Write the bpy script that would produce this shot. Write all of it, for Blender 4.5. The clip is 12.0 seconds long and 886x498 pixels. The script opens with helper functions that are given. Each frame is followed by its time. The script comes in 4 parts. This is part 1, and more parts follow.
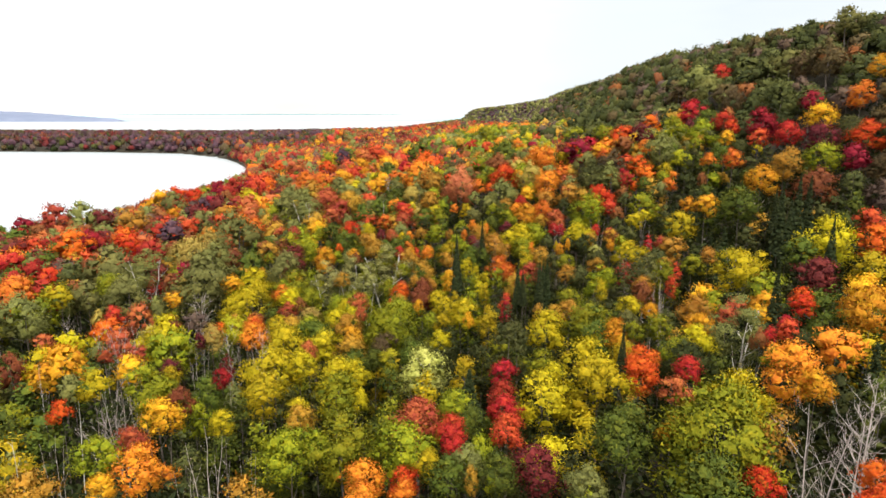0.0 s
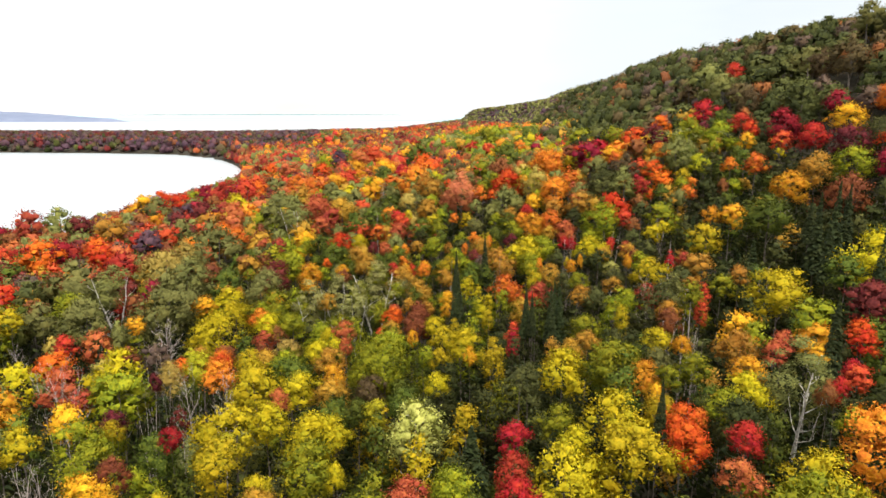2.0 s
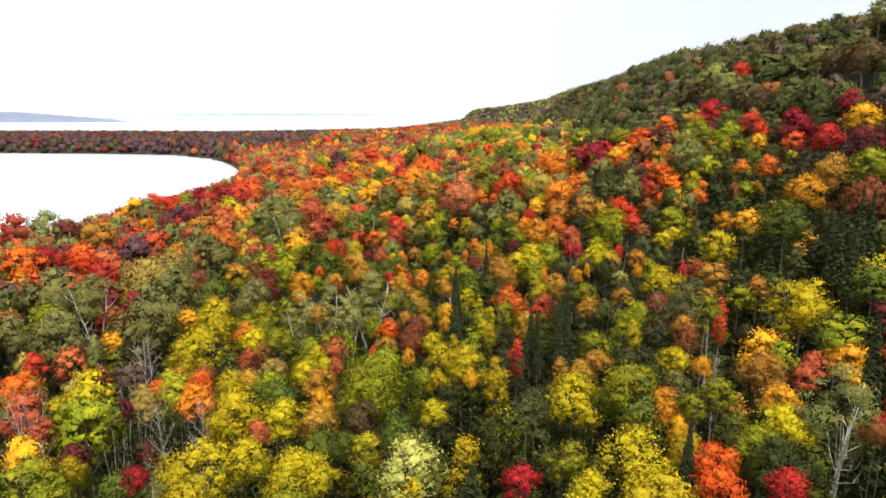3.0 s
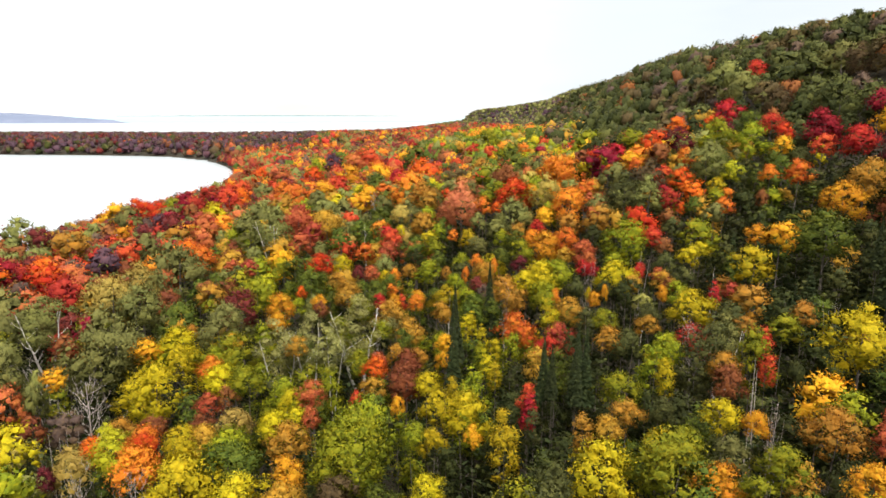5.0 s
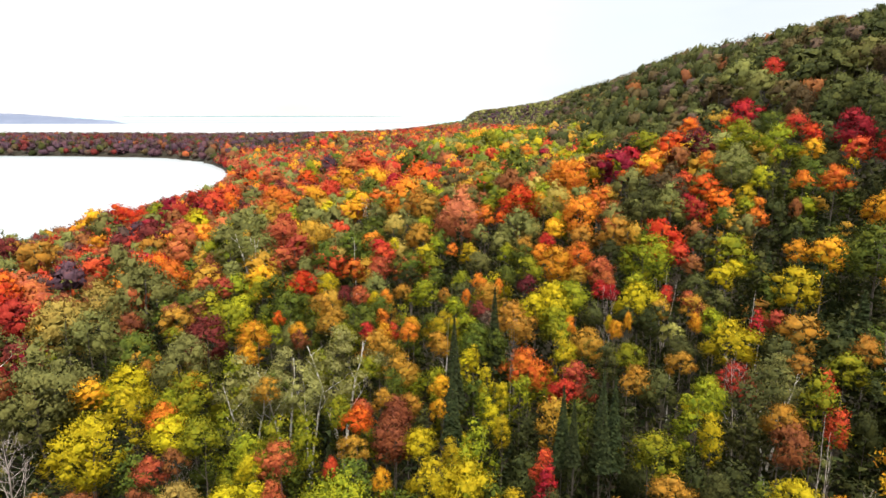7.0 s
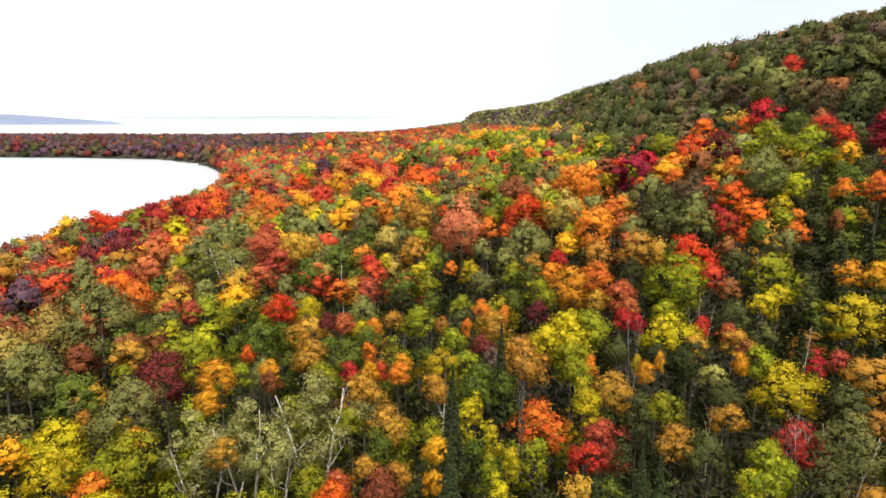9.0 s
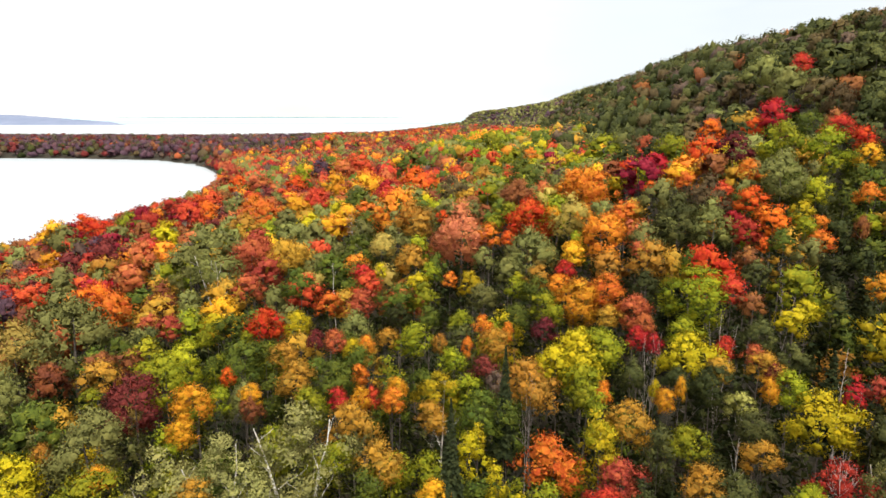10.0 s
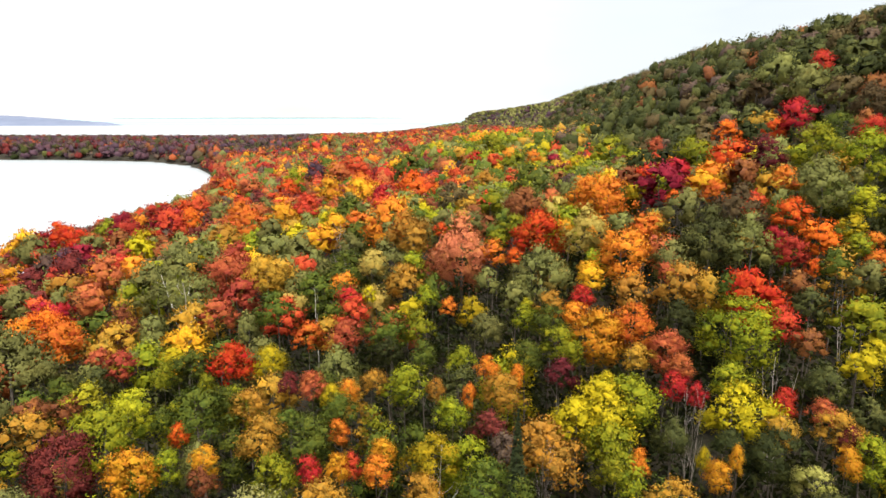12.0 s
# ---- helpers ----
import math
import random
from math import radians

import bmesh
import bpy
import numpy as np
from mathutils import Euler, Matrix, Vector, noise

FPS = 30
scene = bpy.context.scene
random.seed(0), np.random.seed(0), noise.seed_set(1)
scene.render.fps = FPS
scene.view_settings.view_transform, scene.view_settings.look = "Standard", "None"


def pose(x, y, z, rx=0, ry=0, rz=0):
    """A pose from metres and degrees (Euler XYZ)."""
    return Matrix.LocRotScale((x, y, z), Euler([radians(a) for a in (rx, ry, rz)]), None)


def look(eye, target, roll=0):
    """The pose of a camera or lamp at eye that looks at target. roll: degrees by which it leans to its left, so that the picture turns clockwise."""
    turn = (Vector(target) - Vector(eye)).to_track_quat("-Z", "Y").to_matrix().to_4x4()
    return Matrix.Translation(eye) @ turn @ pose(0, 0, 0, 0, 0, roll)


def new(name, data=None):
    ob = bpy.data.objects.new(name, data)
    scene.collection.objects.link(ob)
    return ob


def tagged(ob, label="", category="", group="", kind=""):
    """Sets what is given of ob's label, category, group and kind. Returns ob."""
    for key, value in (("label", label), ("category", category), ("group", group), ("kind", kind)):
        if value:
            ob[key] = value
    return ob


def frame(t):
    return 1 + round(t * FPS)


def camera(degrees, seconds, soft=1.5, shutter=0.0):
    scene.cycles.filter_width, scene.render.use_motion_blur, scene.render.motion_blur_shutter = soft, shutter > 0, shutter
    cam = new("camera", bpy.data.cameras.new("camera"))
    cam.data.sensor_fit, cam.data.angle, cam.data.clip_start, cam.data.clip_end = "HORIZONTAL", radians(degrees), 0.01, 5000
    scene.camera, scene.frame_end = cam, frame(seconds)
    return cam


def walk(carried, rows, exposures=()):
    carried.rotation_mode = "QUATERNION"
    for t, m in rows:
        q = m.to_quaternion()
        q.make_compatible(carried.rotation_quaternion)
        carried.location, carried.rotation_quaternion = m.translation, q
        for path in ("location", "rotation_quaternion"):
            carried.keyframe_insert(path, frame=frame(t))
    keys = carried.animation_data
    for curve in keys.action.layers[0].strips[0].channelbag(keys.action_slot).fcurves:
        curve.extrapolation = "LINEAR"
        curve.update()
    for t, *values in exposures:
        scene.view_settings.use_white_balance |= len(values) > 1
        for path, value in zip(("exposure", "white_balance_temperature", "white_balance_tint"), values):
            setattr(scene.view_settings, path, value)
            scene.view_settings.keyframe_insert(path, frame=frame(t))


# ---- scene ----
cam = camera(70.0, 12.0, soft=1.55)
METRES, EYE, TILT, LEAN, TURN, K = 80.0, 48.0, -11.976, 0.0, 0.0, 0.5907
ROWS = [
    (0.0, 0.0, 0.0, 0.0, -0.0, 0.0, 0.0),
    (0.5, 0.0018, 0.0384, 0.0153, 0.01, 0.02, 0.0),
    (1.0, 0.0036, 0.0771, 0.0308, 0.01, 0.01, 0.01),
    (1.5, 0.0053, 0.1158, 0.0464, 0.01, 0.02, 0.01),
    (2.0, 0.007, 0.1548, 0.0614, 0.02, 0.02, 0.01),
    (2.5, 0.0091, 0.1942, 0.0756, 0.02, 0.04, 0.01),
    (3.0, 0.0111, 0.2329, 0.0904, 0.03, 0.05, 0.01),
    (5.0, 0.0197, 0.3913, 0.1466, 0.08, 0.18, 0.01),
    (5.5, 0.0218, 0.4309, 0.1604, 0.09, 0.2, -0.0),
    (6.0, 0.0233, 0.4706, 0.1741, 0.1, 0.24, -0.01),
    (6.5, 0.0255, 0.51, 0.1881, 0.11, 0.27, 0.0),
    (7.0, 0.0273, 0.5495, 0.2028, 0.11, 0.3, -0.02),
    (9.0, 0.0343, 0.7071, 0.2612, 0.07, 0.4, -0.0),
    (9.5, 0.0363, 0.7465, 0.2759, 0.07, 0.42, 0.0),
    (10.0, 0.0383, 0.7861, 0.2908, 0.05, 0.43, 0.02),
    (10.5, 0.0401, 0.8253, 0.3056, 0.04, 0.46, 0.04),
    (11.0, 0.0417, 0.8644, 0.3205, 0.03, 0.49, 0.04),
    (11.5, 0.0436, 0.9018, 0.3346, 0.03, 0.5, 0.06),
    (12.0, 0.0446, 0.9361, 0.3486, 0.03, 0.49, 0.07),
]
walk(cam, [(t, pose(0, 0, EYE, TILT, LEAN, TURN) @ pose(METRES * K * x, METRES * y, METRES * K * z, 90 + K * pitch, roll, K * yaw))
           for t, x, y, z, yaw, pitch, roll in ROWS], exposures=[(0.0, 0.65), (12.0, 0.65)])

# ---- overcast sky and a soft sun ----
SUN_ELEVATION, SUN_TURN = 66.0, 159.4
world = bpy.data.worlds.new("sky")
scene.world = world
world.use_nodes = True
wn, wl = world.node_tree.nodes, world.node_tree.links
wn.clear()
w_out, w_bg = wn.new("ShaderNodeOutputWorld"), wn.new("ShaderNodeBackground")
w_sky = wn.new("ShaderNodeTexSky")
w_sky.sky_type, w_sky.sun_disc = "NISHITA", False
w_sky.sun_elevation, w_sky.sun_rotation = radians(SUN_ELEVATION), radians(SUN_TURN)
w_dim = wn.new("ShaderNodeMix")
w_dim.data_type, w_dim.blend_type = "RGBA", "MULTIPLY"
w_dim.inputs["Factor"].default_value = 1.0
w_dim.inputs["B"].default_value = (0.10, 0.10, 0.10, 1)
w_co, w_map, w_noise, w_ramp = (wn.new("ShaderNodeTexCoord"), wn.new("ShaderNodeMapping"),
                                wn.new("ShaderNodeTexNoise"), wn.new("ShaderNodeValToRGB"))
w_map.inputs["Scale"].default_value = (1.6, 1.6, 7.0)
w_map.inputs["Location"].default_value = (0.35, 0.1, 0.2)
w_noise.inputs["Scale"].default_value, w_noise.inputs["Detail"].default_value = 1.3, 4.0
w_ramp.color_ramp.elements[0].position, w_ramp.color_ramp.elements[1].position = 0.36, 0.56
w_ramp.color_ramp.elements[0].color = (0.62, 0.62, 0.62, 1)
w_cloud = wn.new("ShaderNodeMix")
w_cloud.data_type = "RGBA"
w_cloud.inputs["B"].default_value = (1.0, 0.985, 0.965, 1)
wl.new(w_sky.outputs[0], w_dim.inputs["A"])
wl.new(w_co.outputs["Generated"], w_map.inputs[0])
wl.new(w_map.outputs[0], w_noise.inputs["Vector"])
wl.new(w_noise.outputs["Fac"], w_ramp.inputs[0])
wl.new(w_ramp.outputs[0], w_cloud.inputs["Factor"])
wl.new(w_dim.outputs["Result"], w_cloud.inputs["A"])
w_gap, w_dot, w_range = wn.new("ShaderNodeMix"), wn.new("ShaderNodeVectorMath"), wn.new("ShaderNodeMapRange")
w_thin = wn.new("ShaderNodeMath")
w_gap.data_type = "RGBA"
w_gap.inputs["B"].default_value = (0.56, 0.64, 0.69, 1)
w_dot.operation, w_thin.operation = "DOT_PRODUCT", "MULTIPLY"
w_dot.inputs[1].default_value = Vector((0.36, 1.0, 0.10)).normalized()
w_range.interpolation_type = "SMOOTHSTEP"
w_range.inputs["From Min"].default_value, w_range.inputs["From Max"].default_value = 0.93, 1.0
w_range.inputs["To Max"].default_value = 1.25
wl.new(w_co.outputs["Generated"], w_dot.inputs[0])
wl.new(w_dot.outputs["Value"], w_range.inputs["Value"])
wl.new(w_range.outputs[0], w_thin.inputs[0])
wl.new(w_noise.outputs["Fac"], w_thin.inputs[1])
wl.new(w_thin.outputs[0], w_gap.inputs["Factor"])
wl.new(w_cloud.outputs["Result"], w_gap.inputs["A"])
wl.new(w_gap.outputs["Result"], w_bg.inputs[0])
w_bg.inputs[1].default_value = 0.86
wl.new(w_bg.outputs[0], w_out.inputs[0])

sun = new("sun", bpy.data.lights.new("sun", "SUN"))
sun.data.energy, sun.data.angle, sun.data.color = 3.7, radians(24), (1.0, 0.95, 0.86)
sun.matrix_world = look((62, -65, 396), (0, 100, 0))


# ---- materials ----
def material(name):
    m = bpy.data.materials.new(name)
    m.use_nodes = True
    m.node_tree.nodes.clear()
    return m, m.node_tree.nodes, m.node_tree.links


def leaf_material(name, main, second, third, spread=0.36):
    """Leaves: three colours by leaf, drifting over the crown and from tree to tree, a little light coming through."""
    main, second, third = [tuple(0.86 * v for v in c) for c in (main, second, third)]
    m, n, l = material(name)
    out, mix = n.new("ShaderNodeOutputMaterial"), n.new("ShaderNodeMixShader")
    bsdf, trans = n.new("ShaderNodeBsdfPrincipled"), n.new("ShaderNodeBsdfTranslucent")
    geo, info, co = n.new("ShaderNodeNewGeometry"), n.new("ShaderNodeObjectInfo"), n.new("ShaderNodeTexCoord")
    ramp, noise_node, drift = n.new("ShaderNodeValToRGB"), n.new("ShaderNodeTexNoise"), n.new("ShaderNodeMath")
    noise_node.inputs["Scale"].default_value, noise_node.inputs["Detail"].default_value = 1.9, 2.0
    e = ramp.color_ramp.elements
    e[0].position, e[0].color = 0.22, (*second, 1)
    e[1].position, e[1].color = 0.80, (*third, 1)
    mid = e.new(0.5)
    mid.color = (*main, 1)
    part_a = n.new("ShaderNodeMath")
    part_a.operation = "MULTIPLY_ADD"
    part_a.inputs[1].default_value, part_a.inputs[2].default_value = spread, -0.5 * spread - 0.275
    l.new(geo.outputs["Random Per Island"], part_a.inputs[0])
    l.new(co.outputs["Object"], noise_node.inputs["Vector"])
    fine, both, bump = n.new("ShaderNodeTexNoise"), n.new("ShaderNodeMath"), n.new("ShaderNodeBump")
    fine.inputs["Scale"].default_value, fine.inputs["Detail"].default_value = 2.6, 3.0
    l.new(geo.outputs["Position"], fine.inputs["Vector"])
    both.operation = "MULTIPLY_ADD"
    both.inputs[1].default_value = 0.55
    l.new(fine.outputs["Fac"], both.inputs[0])
    l.new(noise_node.outputs["Fac"], both.inputs[2])
    bump.inputs["Strength"].default_value, bump.inputs["Distance"].default_value = 0.7, 0.25
    l.new(fine.outputs["Fac"], bump.inputs["Height"])
    l.new(bump.outputs[0], bsdf.inputs["Normal"])
    drift.operation = "ADD"
    l.new(both.outputs[0], drift.inputs[0])
    l.new(part_a.outputs[0], drift.inputs[1])
    l.new(drift.outputs[0], ramp.inputs[0])
    hue, tree = n.new("ShaderNodeHueSaturation"), n.new("ShaderNodeMapRange")
    tree.inputs["To Min"].default_value, tree.inputs["To Max"].default_value = 0.78, 1.18
    l.new(info.outputs["Random"], tree.inputs["Value"])
    l.new(tree.outputs[0], hue.inputs["Value"])
    shift = n.new("ShaderNodeMapRange")
    shift.inputs["To Min"].default_value, shift.inputs["To Max"].default_value = 0.488, 0.512
    l.new(info.outputs["Random"], shift.inputs["Value"])
    l.new(shift.outputs[0], hue.inputs["Hue"])
    l.new(ramp.outputs[0], hue.inputs["Color"])
    l.new(hue.outputs[0], bsdf.inputs["Base Color"])
    l.new(hue.outputs[0], trans.inputs["Color"])
    bsdf.inputs["Roughness"].default_value = 0.75
    bsdf.inputs["Specular IOR Level"].default_value = 0.15
    mix.inputs[0].default_value = 0.18
    l.new(bsdf.outputs[0], mix.inputs[1])
    l.new(trans.outputs[0], mix.inputs[2])
    l.new(mix.outputs[0], out.inputs[0])
    return m


LEAF = {
    "ember": leaf_material("leaf_ember", (0.72, 0.10, 0.012), (0.55, 0.045, 0.012), (0.80, 0.20, 0.02)),
    "red": leaf_material("leaf_red", (0.58, 0.042, 0.025), (0.42, 0.018, 0.02), (0.68, 0.10, 0.03)),
    "crimson": leaf_material("leaf_crimson", (0.34, 0.016, 0.020), (0.20, 0.010, 0.017), (0.46, 0.032, 0.026)),
    "maroon": leaf_material("leaf_maroon", (0.17, 0.026, 0.026), (0.10, 0.018, 0.022), (0.26, 0.035, 0.03)),
    "coral": leaf_material("leaf_coral", (0.50, 0.105, 0.042), (0.36, 0.055, 0.035), (0.58, 0.17, 0.045)),
    "salmon": leaf_material("leaf_salmon", (0.60, 0.17, 0.08), (0.40, 0.09, 0.05), (0.70, 0.26, 0.08)),
    "orange": leaf_material("leaf_orange", (0.78, 0.22, 0.022), (0.64, 0.12, 0.02), (0.82, 0.33, 0.025)),
    "gold": leaf_material("leaf_gold", (0.80, 0.38, 0.018), (0.66, 0.24, 0.016), (0.82, 0.50, 0.025)),
    "amber": leaf_material("leaf_amber", (0.48, 0.24, 0.03), (0.30, 0.19, 0.028), (0.62, 0.29, 0.025)),
    "rust": leaf_material("leaf_rust", (0.27, 0.085, 0.03), (0.19, 0.06, 0.03), (0.35, 0.12, 0.03)),
    "brown": leaf_material("leaf_brown", (0.125, 0.085, 0.036), (0.09, 0.062, 0.03), (0.17, 0.11, 0.036)),
    "yellow": leaf_material("leaf_yellow", (0.52, 0.40, 0.010), (0.31, 0.28, 0.010), (0.68, 0.48, 0.012)),
    "lemon": leaf_material("leaf_lemon", (0.46, 0.42, 0.016), (0.31, 0.32, 0.016), (0.56, 0.48, 0.022)),
    "pale": leaf_material("leaf_pale", (0.46, 0.44, 0.10), (0.32, 0.33, 0.06), (0.60, 0.55, 0.17)),
    "straw": leaf_material("leaf_straw", (0.46, 0.33, 0.075), (0.33, 0.26, 0.055), (0.54, 0.36, 0.07)),
    "lime": leaf_material("leaf_lime", (0.245, 0.262, 0.011), (0.12, 0.158, 0.011), (0.42, 0.37, 0.013)),
    "green": leaf_material("leaf_green", (0.098, 0.128, 0.015), (0.055, 0.082, 0.013), (0.18, 0.19, 0.017)),
    "olive": leaf_material("leaf_olive", (0.205, 0.206, 0.056), (0.150, 0.156, 0.046), (0.275, 0.258, 0.064)),
    "aspen": leaf_material("leaf_aspen", (0.33, 0.315, 0.100), (0.23, 0.235, 0.074), (0.44, 0.40, 0.12)),
    "moss": leaf_material("leaf_moss", (0.086, 0.092, 0.024), (0.048, 0.056, 0.018), (0.145, 0.138, 0.032)),
    "dusk": leaf_material("leaf_dusk", (0.046, 0.054, 0.013), (0.027, 0.034, 0.010), (0.080, 0.082, 0.016)),
    "plum": leaf_material("leaf_plum", (0.13, 0.082, 0.062), (0.09, 0.058, 0.052), (0.18, 0.11, 0.062)),
    # violet carries the bluish haze that lies over distant woods
    "violet": leaf_material("leaf_haze_violet", (0.115, 0.060, 0.082), (0.075, 0.045, 0.066), (0.17, 0.07, 0.075)),
    "needle": leaf_material("needle_green", (0.034, 0.046, 0.014), (0.020, 0.030, 0.011), (0.056, 0.066, 0.018)),
    "twig": leaf_material("twig_grey", (0.22, 0.185, 0.15), (0.16, 0.13, 0.11), (0.30, 0.25, 0.20)),
}


def bark_material(name, light, dark, scale):
    m, n, l = material(name)
    out, bsdf = n.new("ShaderNodeOutputMaterial"), n.new("ShaderNodeBsdfPrincipled")
    co, mp, nz, ramp, bump = (n.new("ShaderNodeTexCoord"), n.new("ShaderNodeMapping"), n.new("ShaderNodeTexNoise"),
                              n.new("ShaderNodeValToRGB"), n.new("ShaderNodeBump"))
    mp.inputs["Scale"].default_value = scale
    nz.inputs["Scale"].default_value, nz.inputs["Detail"].default_value = 1.5, 5.0
    ramp.color_ramp.elements[0].position, ramp.color_ramp.elements[0].color = 0.38, (*dark, 1)
    ramp.color_ramp.elements[1].position, ramp.color_ramp.elements[1].color = 0.58, (*light, 1)
    l.new(co.outputs["Object"], mp.inputs[0])
    l.new(mp.outputs[0], nz.inputs["Vector"])
    l.new(nz.outputs["Fac"], ramp.inputs[0])
    l.new(nz.outputs["Fac"], bump.inputs["Height"])
    bump.inputs["Strength"].default_value = 0.6
    l.new(bump.outputs[0], bsdf.inputs["Normal"])
    l.new(ramp.outputs[0], bsdf.inputs["Base Color"])
    bsdf.inputs["Roughness"].default_value = 0.85
    l.new(bsdf.outputs[0], out.inputs[0])
    return m


BARK = bark_material("grey_brown_bark", (0.17, 0.14, 0.115), (0.07, 0.055, 0.045), (6, 6, 1.2))
WHITE_BARK = bark_material("pale_birch_bark", (0.74, 0.70, 0.63), (0.34, 0.30, 0.27), (3, 3, 5))
GREY_BARK = bark_material("weathered_grey_wood", (0.56, 0.49, 0.44), (0.32, 0.26, 0.235), (5, 5, 1.0))


def ground_material():
    m, n, l = material("forest_floor")
    out, bsdf = n.new("ShaderNodeOutputMaterial"), n.new("ShaderNodeBsdfPrincipled")
    co, big, fine = n.new("ShaderNodeTexCoord"), n.new("ShaderNodeTexNoise"), n.new("ShaderNodeTexNoise")
    big.inputs["Scale"].default_value, big.inputs["Detail"].default_value = 0.12, 5.0
    fine.inputs["Scale"].default_value, fine.inputs["Detail"].default_value = 2.5, 6.0
    r1, r2, mix, bump = n.new("ShaderNodeValToRGB"), n.new("ShaderNodeValToRGB"), n.new("ShaderNodeMix"), n.new("ShaderNodeBump")
    # near-black floor colours deepen the shade of the gaps between crowns
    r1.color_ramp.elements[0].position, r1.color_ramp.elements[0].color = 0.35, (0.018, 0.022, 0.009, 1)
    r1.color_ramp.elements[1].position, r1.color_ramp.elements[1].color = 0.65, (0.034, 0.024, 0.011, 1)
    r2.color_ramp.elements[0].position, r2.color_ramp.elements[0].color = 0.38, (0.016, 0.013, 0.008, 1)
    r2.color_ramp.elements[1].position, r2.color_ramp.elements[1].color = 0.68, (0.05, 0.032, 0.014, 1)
    mix.data_type = "RGBA"
    mix.inputs["Factor"].default_value = 0.5
    for nz in (big, fine):
        l.new(co.outputs["Object"], nz.inputs["Vector"])
    l.new(big.outputs["Fac"], r1.inputs[0])
    l.new(fine.outputs["Fac"], r2.inputs[0])
    l.new(r1.outputs[0], mix.inputs["A"])
    l.new(r2.outputs[0], mix.inputs["B"])
    l.new(mix.outputs["Result"], bsdf.inputs["Base Color"])
    l.new(fine.outputs["Fac"], bump.inputs["Height"])
    bump.inputs["Distance"].default_value = 0.3
    l.new(bump.outputs[0], bsdf.inputs["Normal"])
    bsdf.inputs["Roughness"].default_value = 0.95
    l.new(bsdf.outputs[0], out.inputs[0])
    return m


def water_material():
    m, n, l = material("lake_water")
    out, bsdf = n.new("ShaderNodeOutputMaterial"), n.new("ShaderNodeBsdfPrincipled")
    co, mp, nz, bump = n.new("ShaderNodeTexCoord"), n.new("ShaderNodeMapping"), n.new("ShaderNodeTexNoise"), n.new("ShaderNodeBump")
    mp.inputs["Scale"].default_value = (0.05, 0.12, 0.1)
    nz.inputs["Scale"].default_value, nz.inputs["Detail"].default_value = 1.0, 4.0
    l.new(co.outputs["Object"], mp.inputs[0])
    l.new(mp.outputs[0], nz.inputs["Vector"])
    l.new(nz.outputs["Fac"], bump.inputs["Height"])
    bump.inputs["Strength"].default_value, bump.inputs["Distance"].default_value = 0.05, 0.3
    l.new(bump.outputs[0], bsdf.inputs["Normal"])
    bsdf.inputs["Base Color"].default_value = (0.42, 0.47, 0.50, 1)
    bsdf.inputs["Roughness"].default_value = 0.30
    bsdf.inputs["IOR"].default_value = 1.5
    l.new(bsdf.outputs[0], out.inputs[0])
    return m


def plain_material(name, c1, c2, scale, glow=0.0):
    m, n, l = material(name)
    out, bsdf = n.new("ShaderNodeOutputMaterial"), n.new("ShaderNodeBsdfPrincipled")
    co, mp, nz, ramp = n.new("ShaderNodeTexCoord"), n.new("ShaderNodeMapping"), n.new("ShaderNodeTexNoise"), n.new("ShaderNodeValToRGB")
    mp.inputs["Scale"].default_value = scale
    nz.inputs["Scale"].default_value, nz.inputs["Detail"].default_value = 1.0, 5.0
    ramp.color_ramp.elements[0].position, ramp.color_ramp.elements[0].color = 0.35, (*c1, 1)
    ramp.color_ramp.elements[1].position, ramp.color_ramp.elements[1].color = 0.65, (*c2, 1)
    l.new(co.outputs["Object"], mp.inputs[0])
    l.new(mp.outputs[0], nz.inputs["Vector"])
    l.new(nz.outputs["Fac"], ramp.inputs[0])
    l.new(ramp.outputs[0], bsdf.inputs["Base Color"])
    bsdf.inputs["Roughness"].default_value = 0.9
    if glow:
        l.new(ramp.outputs[0], bsdf.inputs["Emission Color"])
        bsdf.inputs["Emission Strength"].default_value = glow
    l.new(bsdf.outputs[0], out.inputs[0])
    return m


FLOOR, WATER = ground_material(), water_material()

# ---- the lie of the land: lake level is 0 ----
SHORE = [(-260, -400), (-215, 60), (-178, 150), (-150, 200), (-130, 245), (-124, 300), (-126, 380), (-140, 460), (-163, 540),
         (-185, 600), (-207, 650), (-255, 740), (-330, 812), (-450, 842), (-620, 856), (-900, 870), (-2600, 900),
         (-2600, 1260), (-900, 1230), (-500, 1240), (-290, 1290), (-200, 1400), (-165, 1700), (-120, 2200), (0, 2900),
         (110, 3600), (400, 3800), (3000, 3800), (3000, -400)]
BUMPS = [(0, 210, 70, 60, 7.7), (18, 45, 40, 35, 1.1), (-70, 110, 45, 45, 0.8), (70, 190, 50, 50, 11.2), (-30, 420, 140, 140, 4.0),
         (-110, 850, 220, 220, 9.3), (50, 500, 120, 120, 9.1), (20, 100, 50, 35, -4.1), (90, 260, 40, 70, 9.0), (70, 420, 60, 90, 5.9),
         (-700, 1050, 750, 190, 11.0), (60, 1100, 260, 500, 6.0)]


def smooth(u):
    u = np.clip(u, 0, 1)
    return u * u * (3 - 2 * u)


